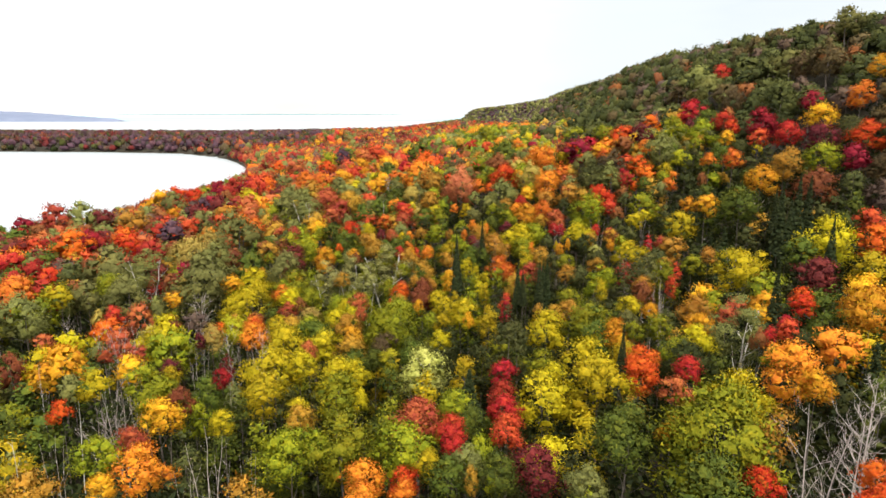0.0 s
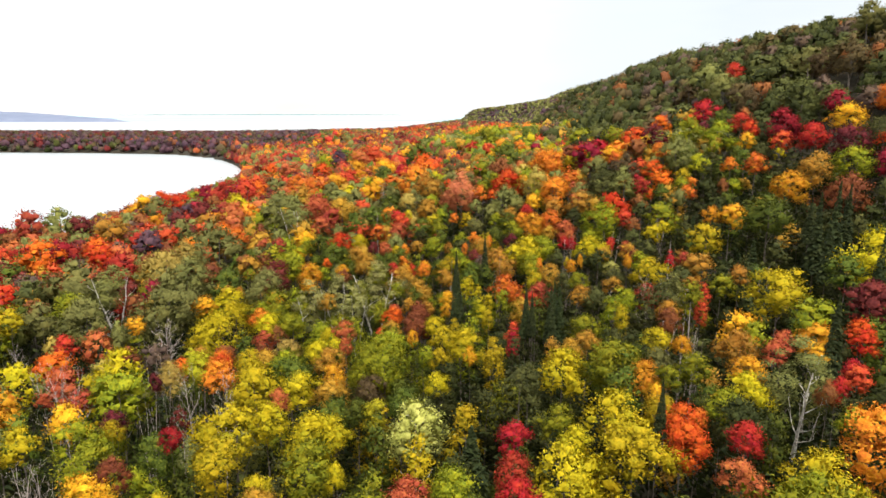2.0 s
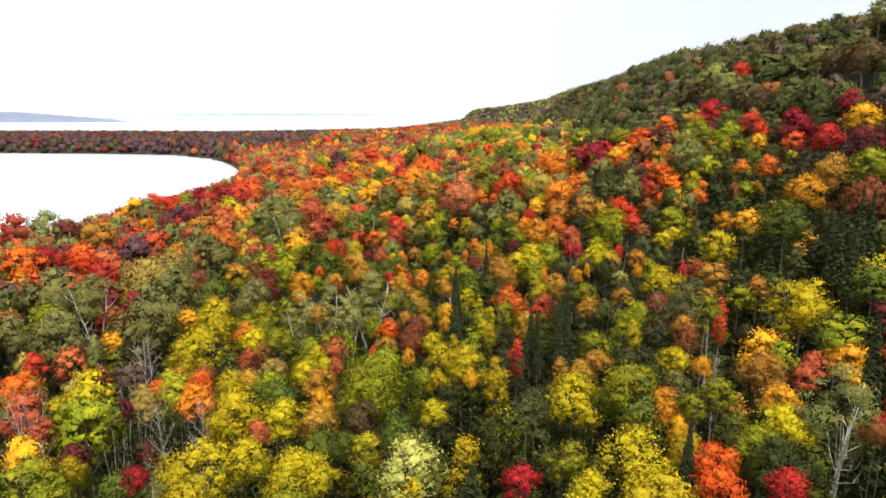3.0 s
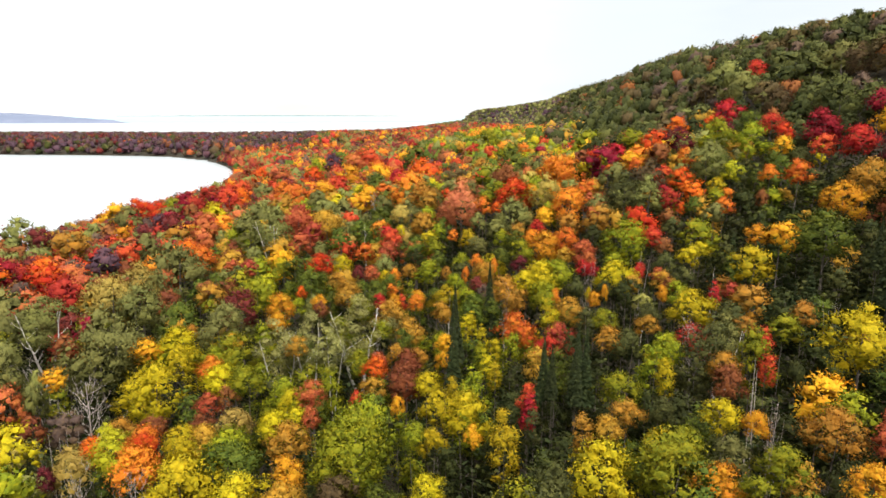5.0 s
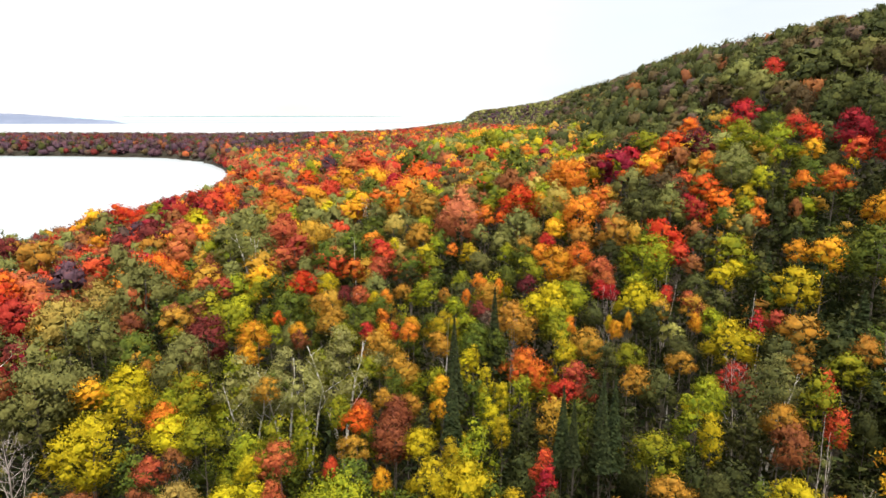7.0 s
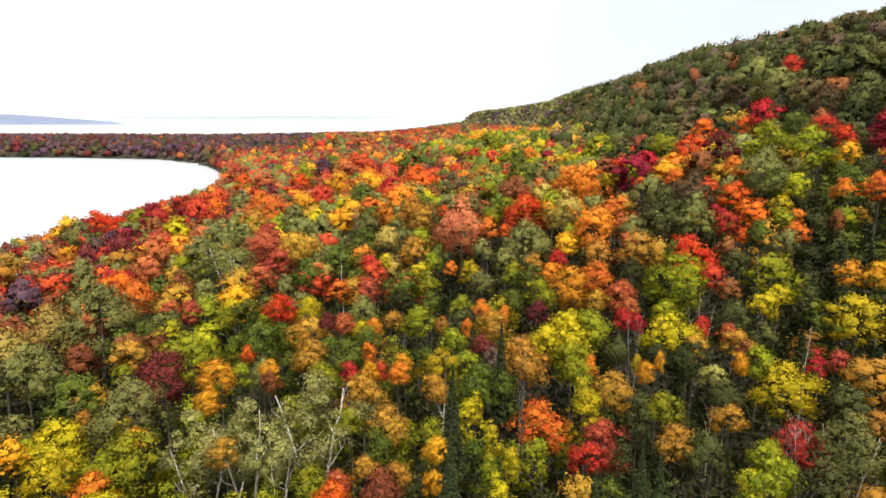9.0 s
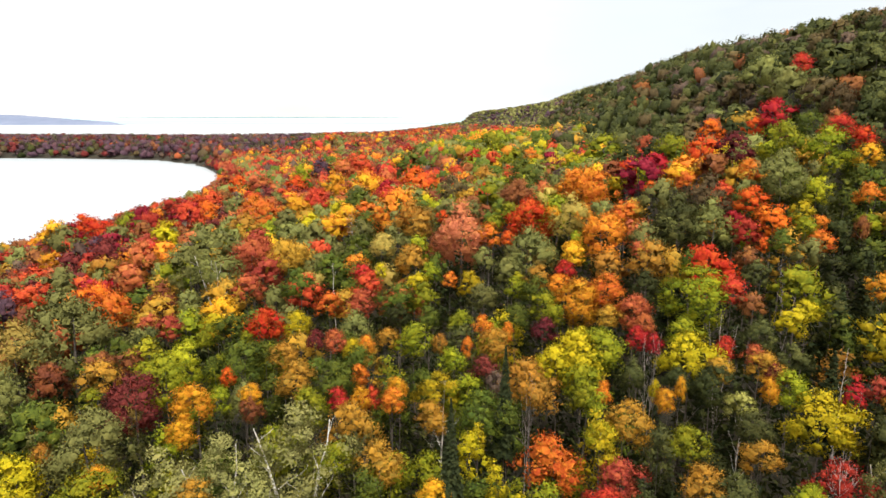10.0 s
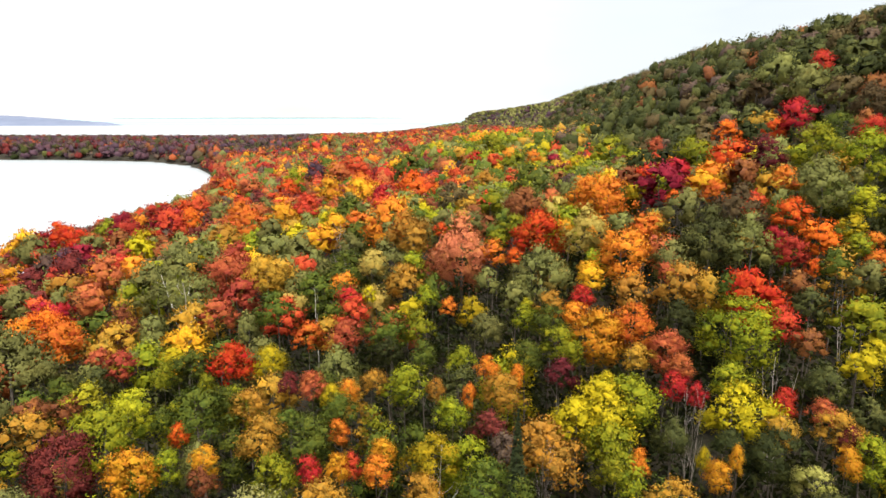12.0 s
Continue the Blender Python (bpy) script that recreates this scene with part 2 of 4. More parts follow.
def shore_distance(x, y):
    """Metres to the shore, positive on land."""
    x, y = np.asarray(x, float), np.asarray(y, float)
    best, inside = np.full(x.shape, 1e18), np.zeros(x.shape, bool)
    for (ax, ay), (bx, by) in zip(SHORE, SHORE[1:] + SHORE[:1]):
        dx, dy = bx - ax, by - ay
        u = np.clip(((x - ax) * dx + (y - ay) * dy) / (dx * dx + dy * dy), 0, 1)
        best = np.minimum(best, (x - ax - u * dx) ** 2 + (y - ay - u * dy) ** 2)
        if ay != by:
            inside ^= ((ay > y) != (by > y)) & (x < dx * (y - ay) / dy + ax)
    return np.where(inside, 1, -1) * np.sqrt(best)


def hill_foot(y):
    """How far to the right the hill begins."""
    return 65 + 0.12 * np.clip(300 - y, 0, 400) + 0.035 * np.clip(y - 330, 0, 500) + 0.068 * np.clip(y - 500, 0, 1000) - 0.045 * np.clip(y - 1500, 0, 1400)


def land(x, y):
    """Height of the ground."""
    x, y = np.asarray(x, float), np.asarray(y, float)
    h = 1.1 + 13.5 * smooth((x + 125) / 210)
    for cx, cy, sx, sy, a in BUMPS:
        h = h + a * np.exp(-((x - cx) / sx) ** 2 - ((y - cy) / sy) ** 2)
    h = h + (58 - 6 * smooth((y - 1500) / 900)) * smooth((x - hill_foot(y)) / 95) + 14 * smooth((x - hill_foot(y) - 75) / 120) * (1 - smooth((y - 300) / 200))
    h = h + 0.5 * np.sin(x / 11 + 1.3) * np.sin(y / 13) + 0.3 * np.sin(x / 4.1) * np.cos(y / 5.3)
    d = shore_distance(x, y)
    s = smooth(d / 22)
    return np.where(d > 0, 0.25 + (h - 0.25) * (0.18 + 0.82 * s) * np.clip(d / 3, 0, 1), np.maximum(-4.0, 0.25 + d * 0.12))


def spaced(parts_of):
    """Coordinates in several stretches of even steps."""
    return np.unique(np.concatenate([np.arange(a, b, s) for a, b, s in parts_of]))


def mesh_from(name, verts, faces, mats, index=None, flat=True, normals=None):
    """A mesh of triangles or quads from arrays, with its own soft vertex normals where they are given."""
    me = bpy.data.meshes.new(name)
    verts, faces = np.asarray(verts, np.float32), np.asarray(faces, np.int32)
    k = faces.shape[1]
    me.vertices.add(len(verts))
    me.vertices.foreach_set("co", verts.ravel())
    me.loops.add(faces.size)
    me.loops.foreach_set("vertex_index", faces.ravel())
    me.polygons.add(len(faces))
    me.polygons.foreach_set("loop_start", np.arange(0, faces.size, k, dtype=np.int32))
    me.polygons.foreach_set("loop_total", np.full(len(faces), k, np.int32))
    for m in mats:
        me.materials.append(m)
    if index is not None:
        me.polygons.foreach_set("material_index", np.asarray(index, np.int32))
    me.polygons.foreach_set("use_smooth", np.full(len(faces), not flat))
    me.update(calc_edges=True)
    me.validate()
    if normals is not None:
        me.normals_split_custom_set_from_vertices(np.asarray(normals, np.float32))
    return me


def sheet(name, xs, ys, height, mat):
    gx, gy = np.meshgrid(xs, ys)
    v = np.stack([gx.ravel(), gy.ravel(), height(gx, gy).ravel()], 1)
    nx, ny = len(xs), len(ys)
    i = (np.arange(ny - 1)[:, None] * nx + np.arange(nx - 1)[None]).ravel()
    return new(name, mesh_from(name, v, np.stack([i, i + 1, i + 1 + nx, i + nx], 1), [mat], flat=False))


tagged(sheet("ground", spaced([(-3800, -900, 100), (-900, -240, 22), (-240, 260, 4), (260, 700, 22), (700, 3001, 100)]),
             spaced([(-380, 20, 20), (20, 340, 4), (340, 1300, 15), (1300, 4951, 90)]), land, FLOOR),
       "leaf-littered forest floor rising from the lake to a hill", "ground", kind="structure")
tagged(sheet("water", spaced([(-4400, 4401, 400)]), spaced([(-800, 4901, 300)]), lambda x, y: 0 * x, WATER),
       "calm pale lake reflecting the overcast sky", "lake", kind="structure")

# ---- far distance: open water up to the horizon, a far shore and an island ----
# Distance haze is mixed into these pale blue base colours.
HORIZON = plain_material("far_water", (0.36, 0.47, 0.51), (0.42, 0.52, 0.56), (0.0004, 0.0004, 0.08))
FAR_SHORE = plain_material("hazed_shore_woods", (0.17, 0.27, 0.29), (0.22, 0.31, 0.33), (0.002, 0.002, 0.05))
ISLAND = plain_material("hazed_island_woods", (0.14, 0.17, 0.25), (0.18, 0.21, 0.30), (0.006, 0.006, 0.03))


def ridge(name, x0, x1, y, deep, profile, mat, steps):
    """A long low hill: its crest follows profile(u), u from 0 to 1 along it."""
    v, f = [], []
    for i in range(steps + 1):
        u = i / steps
        h, x = profile(u), x0 + (x1 - x0) * u
        v += [(x, y, -1.0), (x, y + deep * 0.25, h * 0.7), (x, y + deep * 0.5, h), (x, y + deep, -1.0)]
        if i:
            b = 4 * i
            f += [(b - 4 + j, b + j, b + 1 + j, b - 3 + j) for j in range(3)]
    return new(name, mesh_from(name, v, f, [mat], flat=False))


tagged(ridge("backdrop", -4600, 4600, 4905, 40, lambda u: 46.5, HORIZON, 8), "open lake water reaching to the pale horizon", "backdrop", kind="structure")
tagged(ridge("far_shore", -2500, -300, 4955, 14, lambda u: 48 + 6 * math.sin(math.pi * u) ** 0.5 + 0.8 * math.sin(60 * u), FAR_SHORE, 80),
       "far shore on the horizon, blue-grey with painted haze", "far shore", kind="structure")
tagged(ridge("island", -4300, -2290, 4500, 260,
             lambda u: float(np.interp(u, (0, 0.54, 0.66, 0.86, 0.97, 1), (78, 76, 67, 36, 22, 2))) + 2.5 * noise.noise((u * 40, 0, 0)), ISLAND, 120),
       "long low wooded island, distance haze painted into its blue", "island", kind="structure")

# ---- trees: crowns of leaf sprays over trunks with limbs ----
rng = np.random.default_rng(7)


def leaf_sprays(centres, normals, size, stretch=1.6, r=None, tips=None):
    """One pointed spray of leaves for each centre, facing about along its normal; some stand out as branch tips."""
    r = r or rng
    n = len(centres)
    nrm = normals / np.linalg.norm(normals, axis=1, keepdims=True)
    side = np.cross(nrm, r.normal(size=(n, 3)))
    side /= np.linalg.norm(side, axis=1, keepdims=True)
    along = np.cross(nrm, side)
    if tips is not None:
        out = r.uniform(size=(n, 1)) < 0.45
        along = np.where(out, tips / np.linalg.norm(tips, axis=1, keepdims=True), along)
        side = np.where(out, np.cross(along, r.normal(size=(n, 3))), side)
        side /= np.linalg.norm(side, axis=1, keepdims=True)
    s = (size * r.uniform(0.6, 1.4, n))[:, None]
    a, b = along * s * stretch * 0.5, side * s * 0.5
    skew = r.uniform(-0.6, 0.6, (n, 1))
    v = np.stack([centres - a + b, centres + a + b * skew, centres - a - b], 1).reshape(-1, 3)
    return v, np.arange(3 * n).reshape(n, 3)


SHAPES = {  # height against crown radius, number of leafy clumps, their size, flatness of a clump
    "maple": (1.75, 60, 0.285, 0.82),
    "birch": (2.3, 62, 0.26, 0.85),
    "aspen": (2.0, 46, 0.22, 0.75),
    "dome": (1.5, 90, 0.20, 0.90),
    "slim": (4.2, 44, 0.34, 0.95),
}
BODY = {"aspen": 0.34, "slim": 0.42, "maple": 0.48, "birch": 0.45, "dome": 0.52}  # how much of a clump is close-set


def clumps_for(shape, r, count):
    """Centres and sizes of the clumps of leaves at a crown's branch ends; the crown is about 2 wide, its foot at 0."""
    tall, _, size, _ = SHAPES[shape]
    size *= (SHAPES[shape][1] / count) ** 0.45
    out = []
    wave = r.uniform(0, 6.28, 4)
    for i in range(count):
        z = (i + r.uniform(0.1, 0.9)) / count
        if shape == "birch":
            wide = math.sqrt(max(0.06, 1 - (1.62 * z - 0.66) ** 2)) * 0.98
        elif shape == "slim":
            wide = math.sqrt(max(0.03, 1 - (1.55 * z - 0.58) ** 2)) * 0.95
        elif shape == "dome":
            wide = math.sqrt(max(0.03, 1 - (1.02 * z) ** 2.4)) * min(1.0, 0.75 + 1.2 * z)
        else:
            wide = math.sqrt(max(0.05, 1 - (1.75 * z - 0.72) ** 2)) * 1.02
        ang = 2.39996 * i + r.uniform(-0.7, 0.7)
        wide *= 1 + 0.22 * math.sin(2 * ang + wave[0]) + 0.17 * math.sin(3 * ang + wave[1] + 4 * z)
        rad = max(0.0, wide - 0.10) * r.uniform(0.12, 1.0) ** 0.42
        up = z * tall * (1 + 0.15 * math.sin(ang + wave[2]) + 0.08 * math.sin(3 * ang + wave[3])) + 0.10
        out.append((math.cos(ang) * rad, math.sin(ang) * rad, up, size * r.uniform(0.45, 1.5)))
    return np.array(out)


GOLD = (1 + 5 ** 0.5) / 2
BALL = np.array([(-1, GOLD, 0), (1, GOLD, 0), (-1, -GOLD, 0), (1, -GOLD, 0), (0, -1, GOLD), (0, 1, GOLD), (0, -1, -GOLD), (0, 1, -GOLD),
                 (GOLD, 0, -1), (GOLD, 0, 1), (-GOLD, 0, -1), (-GOLD, 0, 1)]) / math.hypot(1, GOLD)
BALL_FACES = np.array([(0, 11, 5), (0, 5, 1), (0, 1, 7), (0, 7, 10), (0, 10, 11), (1, 5, 9), (5, 11, 4), (11, 10, 2), (10, 7, 6), (7, 1, 8),
                       (3, 9, 4), (3, 4, 2), (3, 2, 6), (3, 6, 8), (3, 8, 9), (4, 9, 5), (2, 4, 11), (6, 2, 10), (8, 6, 7), (9, 8, 1)])


EIGHT = np.array([(1, 0, 0), (-1, 0, 0), (0, 1, 0), (0, -1, 0), (0, 0, 1), (0, 0, -1)], float)
EIGHT_FACES = np.array([(0, 2, 4), (2, 1, 4), (1, 3, 4), (3, 0, 4), (2, 0, 5), (1, 2, 5), (3, 1, 5), (0, 3, 5)])


def lump(centre, size, r, fine=True):
    """The close-set inner leaves of a clump: a small uneven body under its outer sprays."""
    if not fine:
        turn = np.linalg.qr(r.normal(size=(3, 3)))[0]
        ball = EIGHT @ turn
        return ball * r.uniform(0.85, 1.3, (6, 1)) * size + centre, EIGHT_FACES, ball
    turn = np.linalg.qr(r.normal(size=(3, 3)))[0]
    ball = BALL @ turn
    faces = BALL_FACES if np.linalg.det(turn) > 0 else BALL_FACES[:, ::-1]
    return ball * r.uniform(0.58, 1.25, (12, 1)) * size + centre, faces, ball


def join_parts(pieces):
    vs, fs, ns, base = [], [], [], 0
    for v, f, n in pieces:
        vs.append(v)
        fs.append(f + base)
        ns.append(n)
        base += len(v)
    return np.concatenate(vs), np.concatenate(fs), np.concatenate(ns)


def unit(n):
    return n / np.maximum(1e-6, np.linalg.norm(n, axis=1, keepdims=True))


def facing(v, f, n):
    """Turns triangles so that their fronts look along the vertex normals."""
    a, b, c = v[f[:, 0]], v[f[:, 1]], v[f[:, 2]]
    back = (np.cross(b - a, c - a) * n[f[:, 0]]).sum(1) < 0
    return np.where(back[:, None], f[:, ::-1], f)


PACKS = {}
ROUND = {"dome": (1.0, 0.40), "maple": (0.9, 0.45), "birch": (0.9, 0.45), "aspen": (0.8, 0.5), "slim": (0.75, 0.5)}  # soft shading by crown and by clump


def crown_mesh(name, shape, leaves, size, lumps, seed, tier_no):
    """Leaf sprays gathered in clumps with gaps between them, unit crown radius."""
    r = np.random.default_rng(seed)
    if shape == "spruce":
        h = r.uniform(0, 1, leaves) ** 1.35
        tier = np.floor(h * 13) / 13
        rad = (1 - h) * (0.72 + 0.28 * (1 - (h - tier) * 13)) * r.uniform(0.45, 1.0, leaves) ** 0.5
        ang = r.uniform(0, 2 * math.pi, leaves)
        c = np.stack([np.cos(ang) * rad, np.sin(ang) * rad, 5.2 * h - 0.22 * rad], 1)
        nrm = np.stack([np.cos(ang) * 0.5, np.sin(ang) * 0.5, np.full(leaves, 0.9)], 1) + r.normal(0, 0.25, (leaves, 3))
        v, f = leaf_sprays(c, nrm, size * (1.15 - 0.85 * h), 2.0, r)
        n = unit(np.repeat(nrm + r.normal(0, 0.2, nrm.shape), 3, axis=0))
        f = facing(v, f, n)
        PACKS.setdefault((shape, tier_no), []).append((v, f, n))
        return mesh_from(name, v, f, [LEAF["needle"]], flat=False, normals=n)
    clumps = clumps_for(shape, r, lumps)
    bodies = [lump(c[:3], c[3] * BODY[shape] * (1.0, 1.22, 1.5, 0.9)[tier_no] * np.array((1, 1, SHAPES[shape][3])), r, tier_no != 2) for c in clumps]
    weight = clumps[:, 3] ** 2
    b = clumps[r.choice(len(clumps), leaves, p=weight / weight.sum())]
    outward = b[:, :3] - (0, 0, 0.40 * SHAPES[shape][0])
    d = r.normal(size=(leaves, 3))
    d /= np.linalg.norm(d, axis=1, keepdims=True)
    inner = (d * (outward + (0, 0, 0.45))).sum(1) < -0.12
    d[inner] *= -1
    reach = r.uniform(0.62, 1.18, leaves) * np.where(r.uniform(size=leaves) < (0.2, 0.08, 0.05, 0.2)[tier_no], 1.35, 1.0)
    c = b[:, :3] + d * (1, 1, SHAPES[shape][3]) * (b[:, 3] * reach)[:, None]
    nrm = 0.5 * outward + 0.6 * d + (0, 0, 0.3) + r.normal(0, 0.5, c.shape)
    v, f = leaf_sprays(c, nrm, np.full(leaves, size), 1.7, r, 0.6 * unit(outward) + 0.7 * d + (0, 0, 0.5) + r.normal(0, 0.2, d.shape))
    whole, own = ROUND[shape]
    n = np.repeat(d * own + unit(nrm) * 0.30 + r.normal(0, 0.10, d.shape), 3, axis=0)
    v, f, n = join_parts([(v, f, n)] + [(a, b, q * (own + 0.25)) for a, b, q in bodies])
    n = unit(n + whole * (1.0, 1.4, 1.7, 1.0)[tier_no] * unit((v - (0, 0, 0.36 * SHAPES[shape][0])) * (1, 1, 1 / SHAPES[shape][0])))
    f = facing(v, f, n)
    PACKS.setdefault((shape, tier_no), []).append((v, f, n))
    return mesh_from(name, v, f, [LEAF["green"]], flat=False, normals=n)


def tube(v, f, points, radii, sides):
    """A tapered branch through points."""
    base, n = len(v), len(points)
    for i, (p, rad) in enumerate(zip(points, radii)):
        p = Vector(p)
        d = Vector(points[min(i + 1, n - 1)]) - Vector(points[max(i - 1, 0)])
        q = d.to_track_quat("Z", "Y")
        for j in range(sides):
            a = 2 * math.pi * j / sides
            v.append(tuple(p + q @ Vector((math.cos(a) * rad, math.sin(a) * rad, 0))))
        if i:
            o = base + (i - 1) * sides
            f += [(o + j, o + (j + 1) % sides, o + sides + (j + 1) % sides, o + sides + j) for j in range(sides)]


def branch(v, f, r, start, way, length, rad, sides, steps, up=0.25, bend=0.25):
    """A wandering branch; returns its points."""
    pts, p, d = [Vector(start)], Vector(start), Vector(way).normalized()
    for i in range(steps):
        d = (d + Vector((r.normal(0, bend), r.normal(0, bend), r.normal(0, bend) * 0.6 + up)) * 0.5).normalized()
        p = p + d * (length / steps)
        pts.append(p.copy())
    tube(v, f, pts, [rad * (1 - 0.82 * i / steps) for i in range(steps + 1)], sides)
    return pts


def trunk_mesh(name, height, rad, clear, reach, limbs, seed, mat, sides=6, twigs=0, lean=0.04, fork=1):
    """A tapered trunk with limbs from the height clear upwards, in metres."""
    r = np.random.default_rng(seed)
    v, f = [], []
    for k in range(fork):
        lx, ly = (r.normal(0, lean), r.normal(0, lean)) if fork == 1 else (0.17 * math.cos(2.2 * k + seed), 0.17 * math.sin(2.2 * k + seed))
        steps = 7
        pts = [Vector((lx * height * (i / steps) ** 1.2 + r.normal(0, 0.05), ly * height * (i / steps) ** 1.2 + r.normal(0, 0.05),
                       -0.4 + (height + 0.4) * i / steps)) for i in range(steps + 1)]
        tube(v, f, pts, [rad * (1.25 if i == 0 else 1) * (1 - 0.86 * i / steps) for i in range(steps + 1)], sides)
        for j in range(limbs // fork):
            u = clear + (0.96 - clear) * (j + r.uniform(0.1, 0.9)) / max(1, limbs // fork)
            i = min(int(u * steps), steps - 1)
            p = pts[i].lerp(pts[i + 1], u * steps - i)
            a = 2.4 * j + r.uniform(-0.6, 0.6)
            way = Vector((math.cos(a), math.sin(a), r.uniform(0.45, 1.0)))
            length = reach * (1.15 - 0.75 * (u - clear) / (1 - clear)) * r.uniform(0.8, 1.15)
            main = branch(v, f, r, p, way, length, rad * (1 - 0.86 * u) * 0.62, max(3, sides - 2), 4)
            for t in range(twigs):
                q = main[r.integers(1, 5)]
                w = Vector((r.normal(), r.normal(), abs(r.normal()) * 0.8 + 0.3)) + way * 0.7
                twig = branch(v, f, r, q, w, length * r.uniform(0.3, 0.6), rad * 0.13, 3, 3)
                if twigs > 3:
                    for _ in range(2):
                        w2 = w + Vector((r.normal(), r.normal(), r.normal())) * 0.9
                        branch(v, f, r, twig[r.integers(1, 4)], w2, length * r.uniform(0.15, 0.3), rad * 0.07, 3, 2)
    return mesh_from(name, v, f, [mat], flat=False)


# shapes built once at several finenesses: (leaves, size of a spray against the crown's radius, clumps, how many)
FINE = {
    "maple": [(2900, 0.058, 40, 6), (820, 0.086, 24, 5), (330, 0.130, 17, 4), (5600, 0.041, 60, 2)],
    "birch": [(2700, 0.060, 38, 6), (880, 0.086, 24, 5), (300, 0.135, 16, 3), (5400, 0.041, 56, 1)],
    "aspen": [(4400, 0.044, 30, 3), (1600, 0.064, 20, 3), (460, 0.110, 12, 2), (6800, 0.032, 40, 1)],
    "dome": [(3100, 0.049, 48, 4), (880, 0.075, 26, 4), (380, 0.110, 20, 4), (6200, 0.036, 80, 2)],
    "slim": [(1600, 0.100, 24, 6), (560, 0.145, 15, 5), (200, 0.22, 9, 3), (2600, 0.078, 30, 1)],
    "spruce": [(2200, 0.20, 0, 2), (900, 0.30, 0, 2), (260, 0.5, 0, 1), (2200, 0.2, 0, 1)],
}
ASPECT = {"slim": 1.9, "maple": 0.78, "birch": 0.95, "aspen": 0.95, "dome": 0.74, "spruce": 4.0}
TOPS = {"slim": 4.5, "maple": 1.95, "birch": 2.5, "aspen": 2.2, "dome": 1.7, "spruce": 5.2}
CROWNS = {(s, tier): [crown_mesh("crown", s, leaves, size, lumps, 100 * tier + 11 * i + len(s), tier) for i in range(count)]
          for s, tiers in FINE.items() for tier, (leaves, size, lumps, count) in enumerate(tiers)}
TRUNKS = {
    0: [trunk_mesh("trunk", 12.4, 0.17, 0.35, 2.4, 6, 40 + i, BARK, 5, 1) for i in range(4)],
    1: [trunk_mesh("trunk", 12.4, 0.17, 0.38, 2.3, 4, 50 + i, BARK, 4) for i in range(3)],
    2: [trunk_mesh("trunk", 12.4, 0.19, 0.5, 2.2, 2, 60 + i, BARK, 3) for i in range(2)],
    "white": [trunk_mesh("trunk", 12.6, 0.15, 0.30, 2.6, 12, 70 + i, WHITE_BARK, 6, 3, 0.05) for i in range(3)],
    "fork": [trunk_mesh("trunk", 12.2, 0.17, 0.42, 2.1, 12, 80 + i, WHITE_BARK, 6, 2, 0.05, 2) for i in range(3)],
    "bare": [trunk_mesh("trunk", 12.4, 0.105, 0.36, 2.9, 18, 90 + i, GREY_BARK, 4, 6, 0.05, 1 + i % 2) for i in range(4)],
    "snag": [trunk_mesh("trunk", 12.4, 0.16, 0.5, 1.7, 5, 95 + i, WHITE_BARK, 6, 1, 0.07) for i in range(2)],
    "spire": [trunk_mesh("trunk", 12.4, 0.14, 0.12, 1.0, 26, 98, GREY_BARK, 5, 1, 0.02)],
    "poles": [trunk_mesh("trunk", 11.0, 0.09, 0.45, 1.5, 12, 85 + i, GREY_BARK, 4, 2, 0.03, 3) for i in range(2)],
}

